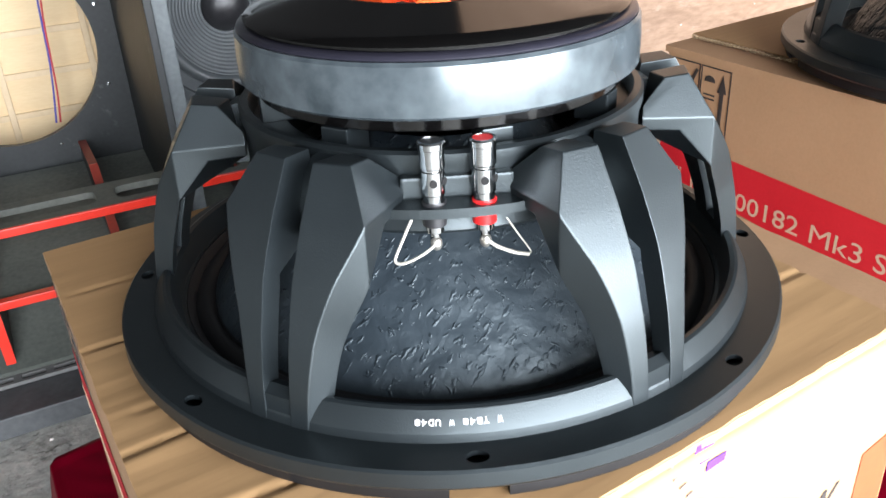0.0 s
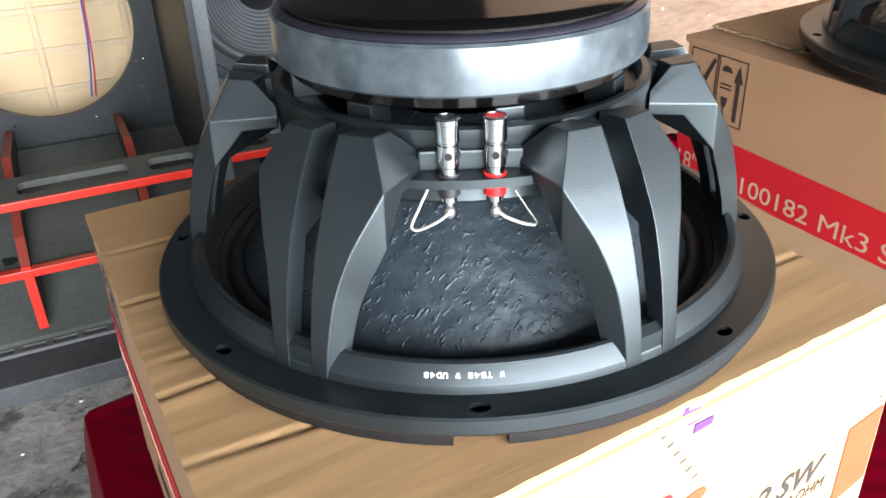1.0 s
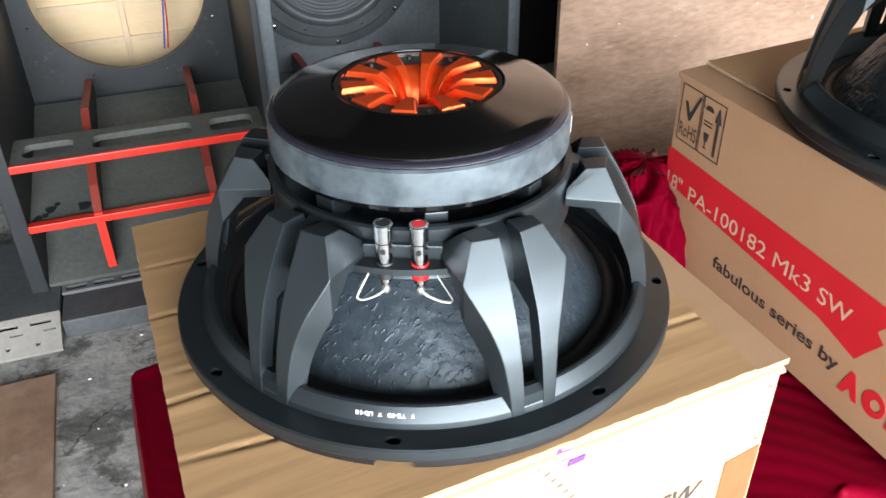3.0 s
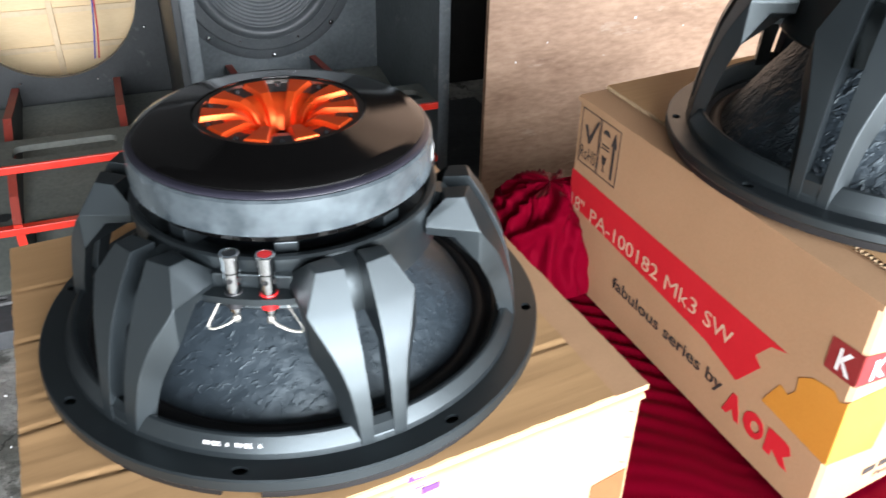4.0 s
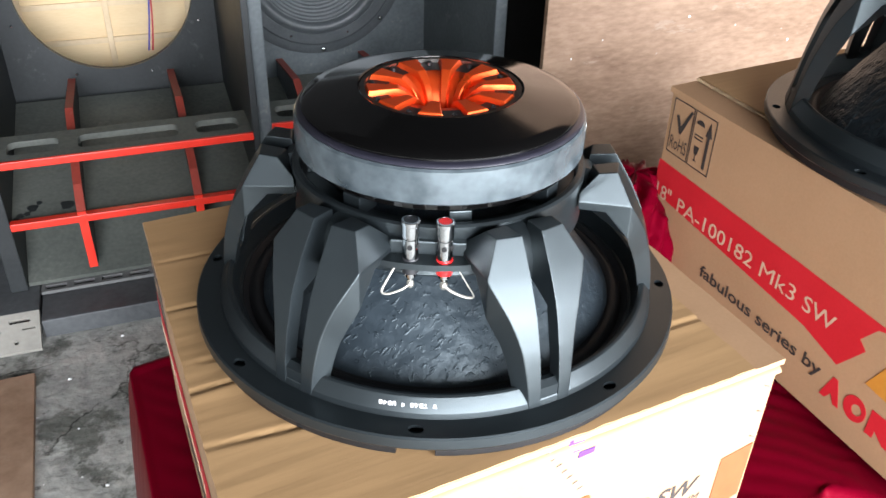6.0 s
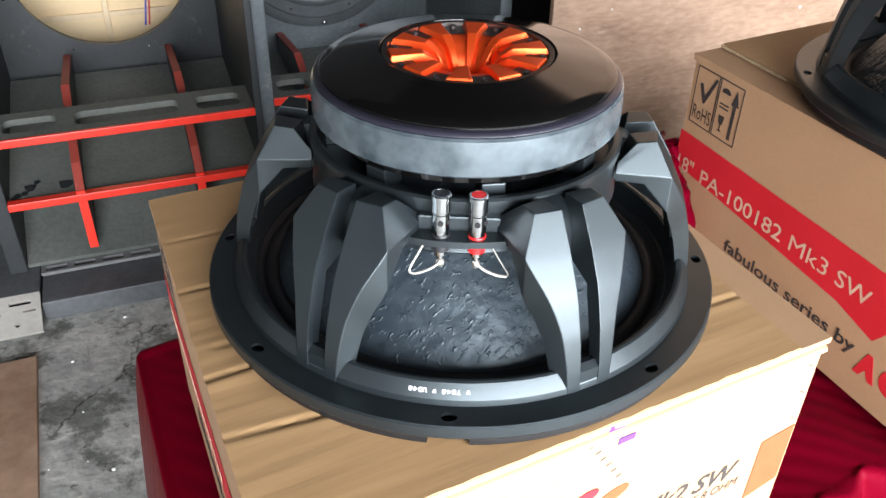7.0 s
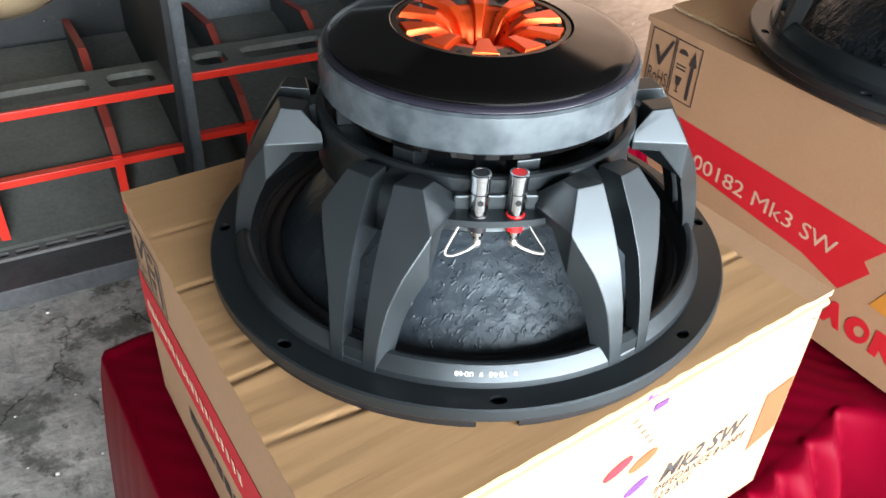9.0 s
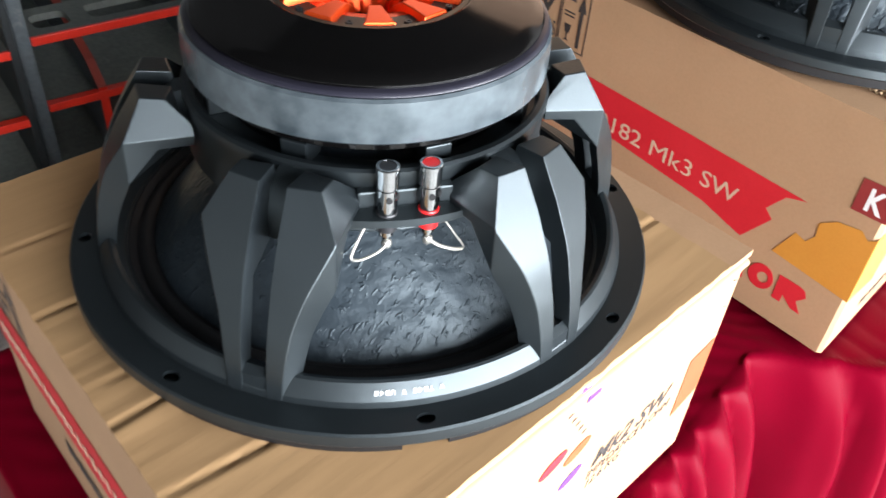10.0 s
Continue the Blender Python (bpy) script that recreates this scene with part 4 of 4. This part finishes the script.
# ---- the woofers ----
def woofer(name, label):
    w = thing(name, label, "loudspeaker", group="woofers on their cartons")
    # gasket segments under the flange
    for k in range(4):
        part("gasket", revolve([(0.196, 0.0005), (0.224, 0.0005), (0.225, 0.0115), (0.196, 0.0115)], 24, (k * 90 + 4, k * 90 + 86), True), RUBBER, w, smooth=30)
    bolt = []
    for k in range(8):
        a = -90 + 45 * k
        c = polar(0.2195, a, 0)
        ra = radians(a + 90)
        bolt.append([(c.x + 0.0062 * math.cos(q) * math.cos(ra) - 0.0046 * math.sin(q) * math.sin(ra), c.y + 0.0062 * math.cos(q) * math.sin(ra) + 0.0046 * math.sin(q) * math.cos(ra)) for q in [2 * math.pi * i / 16 for i in range(16)]])
    bm = plate([circle(0, 0, 0.2285, 160), circle(0, 0, 0.188, 120), *bolt], 0.021, 0.024)
    part("flange_face", bm, CAST, w)
    part("flange", revolve([(0.2285, 0.0239), (0.2300, 0.0225), (0.2305, 0.014), (0.2290, 0.0117), (0.188, 0.0117), (0.188, 0.0125), (0.2285, 0.0208)], 160, closed=True), CAST, w, smooth=30)
    # rim below the windows
    part("rim", revolve([(0.2085, 0.0235), (0.2075, 0.029), (0.2045, 0.034), (0.2005, 0.0395), (0.1985, 0.0405), (0.1955, 0.0395), (0.194, 0.034), (0.190, 0.0235)], 160), CAST, w, smooth=13)
    # cone, surround
    prof = [(0.196, 0.013), (0.193, 0.021), (0.187, 0.023), (0.182, 0.018), (0.178, 0.022), (0.173, 0.023), (0.169, 0.019), (0.167, 0.021)]
    part("surround", revolve(prof, 120), RUBBER, w, smooth=60)
    rows, n = 46, 220
    vs = []
    for j in range(rows + 1):
        t = j / rows
        r = 0.168 - 0.106 * t
        z = 0.021 + 0.117 * t ** 0.92
        for i in range(n):
            a = 2 * math.pi * i / n
            q = Vector((r * math.cos(a), r * math.sin(a), z))
            d = 0.0004 * noise.noise(q * 42) + 0.0006 * (1 - abs(noise.noise(q * 80))) ** 6
            vs.append((q.x * (1 + d / r), q.y * (1 + d / r), z + d))
    me = bpy.data.meshes.new("cone")
    me.from_pydata(vs, [], [(j * n + i, j * n + (i + 1) % n, (j + 1) * n + (i + 1) % n, (j + 1) * n + i) for j in range(rows) for i in range(n)])
    for p in me.polygons:
        p.use_smooth = True
    me.materials.append(PULP)
    cone = new("cone", me)
    cone.parent = w
    tagged(cone, "black wrinkled paper-pulp cone")
    # twelve arms in six pairs; a station holds radius and height of the outer face, its half angles from
    # the slit (near, far), then radius, height and far half angle of the inner edge
    st = [(0.2090, 0.0215, 2.2, 5.2, 0.1955, 0.0215, 7.4),
          (0.2064, 0.045, 2.3, 5.6, 0.1935, 0.0430, 8.4),
          (0.2020, 0.069, 2.4, 6.5, 0.1895, 0.0610, 9.4),
          (0.1982, 0.083, 2.5, 7.4, 0.1862, 0.0720, 10.4),
          (0.1937, 0.098, 2.6, 8.9, 0.1828, 0.0835, 11.9),
          (0.1888, 0.110, 2.7, 10.5, 0.1802, 0.0910, 13.1),
          (0.1775, 0.132, 2.8, 14.2, 0.1785, 0.0985, 14.2)]
    st = [tuple(q) for q in (bend_row(st, 3))]
    shoulder = [(0.1612, 3.0, 0.1578), (0.1605, 10.6, 0.1578), (0.1380, 4.2, 0.1548), (0.1450, 12.0, 0.1562),
                (0.1325, 18.5, 0.1335), (0.1315, 17.0, 0.1410), (0.1325, 18.0, 0.1255), (0.1330, 4.2, 0.1140), (0.1560, 15.5, 0.1240)]
    for k in range(6):
        mid = -120 + 60 * k
        for sgn in (-1, 1):
            bm = bmesh.new()
            rings = [[bm.verts.new(polar(r, mid + sgn * a, z)) for r, a, z in ((ro, a0, zo), (ro, a1, zo), (ri, a2, zi), (ri, a0, zi))] for ro, zo, a0, a1, ri, zi, a2 in st]
            for r0, r1 in zip(rings, rings[1:]):
                for i in range(4):
                    bm.faces.new((r0[i], r0[(i + 1) % 4], r1[(i + 1) % 4], r1[i]))
            bm.faces.new(rings[0])
            # shoulder: outer face, flat top, gusset that sweeps into the neck, window head
            s1, p1, fold, fin = rings[-1]
            s0, p0, s2, tip, g0, g1, low, slow, head = [bm.verts.new(polar(r, mid + sgn * a, z)) for r, a, z in shoulder]
            for f in ((s1, p1, p0, s0), (s0, p0, tip, s2), (p1, g0, g1, tip, p0), (p1, fold, head), (p1, head, low, g0), (fold, fin, slow, head), (head, slow, low), (s1, s0, s2, slow, fin), (s2, tip, g1, g0, low, slow)):
                bm.faces.new(f)
            bmesh.ops.recalc_face_normals(bm, faces=bm.faces)
            long = [e for e in bm.edges if e.is_manifold and e.calc_face_angle(0) > radians(22)]
            bmesh.ops.bevel(bm, geom=long, offset=0.0010, segments=2, affect="EDGES", profile=0.6)
            arm = part("arm", bm, CAST, w, smooth=40)
            wn_mod = arm.modifiers.new("weighted_normals", "WEIGHTED_NORMAL")
            wn_mod.keep_sharp, wn_mod.weight = True, 90
        part("slit_floor", revolve([(0.2072, 0.0235), (0.2064, 0.0400), (0.2010, 0.0440), (0.194, 0.0410), (0.194, 0.0235)], 4, (mid - 2.6, mid + 2.6), True), CAST, w, smooth=30)
        # web that closes the slit behind the arms near the neck
        part("web", revolve([(0.1540, 0.1100), (0.1530, 0.1280), (0.1460, 0.1430), (0.1370, 0.1500), (0.1300, 0.1510), (0.1300, 0.1100)], 6, (mid - 4.0, mid + 4.0), True), CAST, w, smooth=50)
    # neck
    part("neck", revolve([(0.104, 0.1440), (0.1232, 0.1440), (0.1245, 0.1530), (0.1262, 0.1548), (0.1303, 0.1548), (0.1322, 0.1530), (0.1322, 0.1470), (0.1300, 0.1390), (0.1300, 0.116), (0.1320, 0.1085), (0.1300, 0.106), (0.108, 0.106), (0.104, 0.112)], 128, closed=True), CAST, w, smooth=40)
    part("spider", revolve([(0.107, 0.112), (0.10, 0.114), (0.094, 0.110), (0.088, 0.114), (0.082, 0.110), (0.076, 0.114), (0.07, 0.110), (0.064, 0.114), (0.05, 0.12)], 96), RUBBER, w, smooth=60)
    for k in range(8):
        bm = slab((0.098, -0.009, 0.1435), (0.1190, 0.009, 0.1603), 0.001)
        bm.transform(Matrix.Rotation(radians(k * 45 + 12), 4, "Z"))
        part("lug", bm, CAST, w)
    # motor
    part("top_plate", revolve([(0.05, 0.160), (0.112, 0.160), (0.1185, 0.161), (0.1195, 0.162), (0.1195, 0.1695), (0.05, 0.1695)], 128, closed=True), STEEL, w, smooth=35)
    magnet = part("magnet", revolve([(0.05, 0.1697), (0.1265, 0.1697), (0.1283, 0.1715), (0.1286, 0.185), (0.1278, 0.1985), (0.1262, 0.2005), (0.05, 0.2005)], 160, closed=True), FERRITE, w, "grey ferrite ring with cloudy stains", smooth=35)
    part("sticker", revolve([(0.1287, 0.177), (0.1290, 0.177), (0.1290, 0.191), (0.1287, 0.191)], 6, (-2, 4), True), WHITE, magnet, "small white sticker")
    part("rim_band", revolve([(0.05, 0.2007), (0.1255, 0.2007), (0.1262, 0.2015), (0.1255, 0.2030), (0.1235, 0.2042), (0.05, 0.2042)], 160, closed=True), RIM, w, "dark violet lacquered band", smooth=35)
    part("back_plate", revolve([(0.05, 0.2043), (0.1195, 0.2043), (0.1213, 0.2050), (0.1215, 0.2068), (0.1195, 0.2086), (0.110, 0.2108), (0.076, 0.2184), (0.0725, 0.2193), (0.0715, 0.2189), (0.0706, 0.2140), (0.05, 0.2140)], 160, closed=True), STEEL, w, "glossy black steel back plate", smooth=30)
    # heat sink in the vent
    sink = part("heat_sink", revolve([(0.0704, 0.2142), (0.0704, 0.2184), (0.0664, 0.2182), (0.0661, 0.2142)], 96, closed=True), VENTRING, w, "orange finned heat sink in a black ring", smooth=30)
    part("well", revolve([(0.0664, 0.2143), (0.040, 0.2135), (0.031, 0.2100), (0.024, 0.2000), (0.0185, 0.1850), (0.0150, 0.1700)], 96), ORANGE, sink, smooth=40)
    # flat black disc, painting the dark depth of the vent
    part("vent_bore", revolve([(0.0197, 0.1895), (0.0, 0.1895)], 48), HOLE_SHADE, sink)
    part("well_floor", revolve([(0.0664, 0.2150), (0.047, 0.2146)], 96), BLACK_PL, sink)
    fst = [(0.0660, 0.2152, 0.2143, 10.8, 9.6), (0.0645, 0.2196, 0.2143, 10.2, 8.4), (0.0500, 0.2193, 0.2138, 9.2, 7.2), (0.0375, 0.2188, 0.2115, 8.8, 6.6), (0.0335, 0.2168, 0.2080, 9.2, 6.8), (0.0275, 0.2128, 0.2000, 9.8, 7.2), (0.0235, 0.2075, 0.1940, 10.4, 7.6), (0.0195, 0.1995, 0.1850, 11.4, 8.2), (0.0160, 0.1880, 0.1720, 13.0, 9.0)]
    for k in range(10):
        a = -94 + 36 * k
        bm = bmesh.new()
        rings = []
        for r, z, zb, half, htop in fst:
            rings.append([bm.verts.new(polar(r, a + s * q, zz)) for s, q, zz in ((-1, half, zb - 0.0005), (1, half, zb - 0.0005), (1, htop, z), (-1, htop, z))])
        for r0, r1 in zip(rings, rings[1:]):
            for i in range(4):
                bm.faces.new((r0[i], r0[(i + 1) % 4], r1[(i + 1) % 4], r1[i]))
        bm.faces.new(rings[0])
        bm.faces.new(rings[-1])
        bmesh.ops.recalc_face_normals(bm, faces=bm.faces)
        bmesh.ops.bevel(bm, geom=[e for e in bm.edges if e.is_manifold and e.calc_face_angle(0) > radians(30)], offset=0.0005, segments=1, affect="EDGES")
        part("fin", bm, ORANGE, sink, smooth=20)
        bm = revolve([(0.0, 0.2162), (0.0012, 0.2162), (0.0013, 0.2175), (0.0024, 0.2175), (0.0026, 0.2148)], 12)
        bm.transform(Matrix.Translation(polar(0.0605, a + 18, 0)))
        part("screw", bm, BLACK_PL, sink, smooth=40)
    # terminal bracket
    arc = [(0.1490 * math.sin(radians(q)), -0.1490 * math.cos(radians(q))) for q in range(-14, 16, 2)]
    br = part("terminal_bracket", plate([[*arc, (0.0355, -0.122), (-0.0335, -0.122)]], 0.1235, 0.1290), CAST, w)
    part("bracket_block", slab((-0.030, -0.134, 0.1287), (0.031, -0.124, 0.1415), 0.0015), CAST, br)
    for x, mat, lab in ((-0.0125, BLACK_PL, "chrome binding post with black cap"), (0.0142, RED_PL, "chrome binding post with red cap")):
        at = Matrix.Translation((x, -0.1395, 0))
        bm = revolve([(0.0, 0.1300), (0.0058, 0.1300), (0.0058, 0.1345), (0.0066, 0.1352), (0.0066, 0.1480), (0.0061, 0.1485), (0.0061, 0.1495), (0.0070, 0.1503), (0.0070, 0.1600), (0.0074, 0.1604), (0.0074, 0.1634), (0.0068, 0.1642), (0.0056, 0.1642), (0.0055, 0.1630), (0.0, 0.1630)], 36)
        bm.transform(at)
        post = part("binding_post", bm, CHROME, w, lab, smooth=30)
        for nm, pr, mt in (("cap", [(0.0, 0.1638), (0.0054, 0.1638), (0.0054, 0.1631)], mat), ("collar", [(0.0, 0.1286), (0.0066, 0.1286), (0.0068, 0.1298), (0.0064, 0.1306), (0.0, 0.1306)], mat), ("lower_collar", [(0.0, 0.1225), (0.0066, 0.1225), (0.0066, 0.1170), (0.0, 0.1170)], mat), ("nut", [(0.0, 0.1169), (0.0052, 0.1169), (0.0052, 0.1130), (0.0030, 0.1125), (0.0030, 0.1060), (0.0, 0.1055)], CHROME)):
            bm = revolve(pr, 24 if nm != "nut" else 12)
            bm.transform(at)
            part(nm, bm, mt, post, smooth=35)
        # flat black discs, painting the shade inside the wire holes
        for q in (-90, -30):
            bm = revolve([(0.0, 0.0003), (0.0021, 0.0003), (0.0021, -0.002)], 12)
            bm.transform(at @ Matrix.Translation((0.0070 * math.cos(radians(q)), 0.0070 * math.sin(radians(q)), 0.1425)) @ Matrix.Rotation(radians(q + 90), 4, "Z") @ Matrix.Rotation(radians(90), 4, "X"))
            part("wire_hole", bm, HOLE_SHADE, post)
        bm = bmesh.new()
        bmesh.ops.create_icosphere(bm, subdivisions=2, radius=0.0036, matrix=Matrix.Translation((x, -0.1415, 0.1060)) @ Matrix.Diagonal((0.95, 0.9, 1.2, 1)))
        part("solder_lug", bm, TIN, post, smooth=60)
    left = [(-0.0125, -0.1435, 0.1070), (-0.0190, -0.1455, 0.1025), (-0.0285, -0.1450, 0.0975), (-0.0338, -0.1435, 0.0962), (-0.0352, -0.1415, 0.0985), (-0.0300, -0.1385, 0.1090), (-0.0250, -0.1370, 0.1190)]
    right = [(0.0150, -0.1435, 0.1070), (0.0205, -0.1455, 0.1035), (0.0300, -0.1460, 0.0995), (0.0375, -0.1440, 0.0970), (0.0385, -0.1420, 0.0982), (0.0330, -0.1385, 0.1060), (0.0265, -0.1360, 0.1160)]
    for line, thick in ((left, 0.0009), (right[:4], 0.0011), (right[3:], 0.0005)):
        part("lead_wire", tube(bend(line, 8), thick, 8), BRAID, w, "silvery braided lead wire", smooth=60)
    return w


near = woofer("woofer", "black cast-frame woofer with orange heat sink, magnet up on its carton")
far = woofer("woofer", "large deep black woofer lying magnet up on the striped carton")
WIDE2, DEEP2, RISE2 = 1.125, 1.534, 0.071


def deepen(ob, rigid=False):
    """The far woofer is a wider and deeper model of the same make."""
    rigid = rigid or ob.name.split(".")[0] in ("terminal_bracket", "binding_post", "lead_wire")
    if ob.type == "MESH":
        for v in ob.data.vertices:
            z = v.co.z
            if rigid:
                z += 0.067
            elif z > 0.157:
                z += RISE2
            elif z > 0.024:
                z = 0.024 + (z - 0.024) * DEEP2
            v.co = (v.co.x * WIDE2, v.co.y * WIDE2, z)
    for c in ob.children:
        deepen(c, rigid)


deepen(far)
for o in far.children:
    if o.name.startswith("cone"):
        o.data.materials[0] = PULP_DEEP
far.matrix_world = pose(0.668, 0.332, T2 + 0.0062, 0, 0, -9)
# stamped code on the rim of each woofer
for w, code, span in ((near, "W TB48 W UD48", (-0.031, 0.0150)), (far, "(FR041)", (-0.006, 0.010))):
    rr, zz = (0.2045, 0.0345) if w == near else (0.2352, 0.0405)
    for i, ch in enumerate(code):
        if ch == " ":
            continue
        x = span[1] - (span[1] - span[0]) * (i + 0.5) / len(code)
        a = -90 + math.degrees(x / rr)
        m = face_frame(polar(rr, a, zz), (-math.sin(radians(a)), math.cos(radians(a)), 0), polar(-0.006, a, 0.0075))
        k = (span[1] - span[0]) / len(code) * 0.40
        lettering(ch, -k, -0.0017, k, 0.0017, WHITE, w, m, 0, 0.02, name="stamped_letter", turn=True, lift=0.0009)
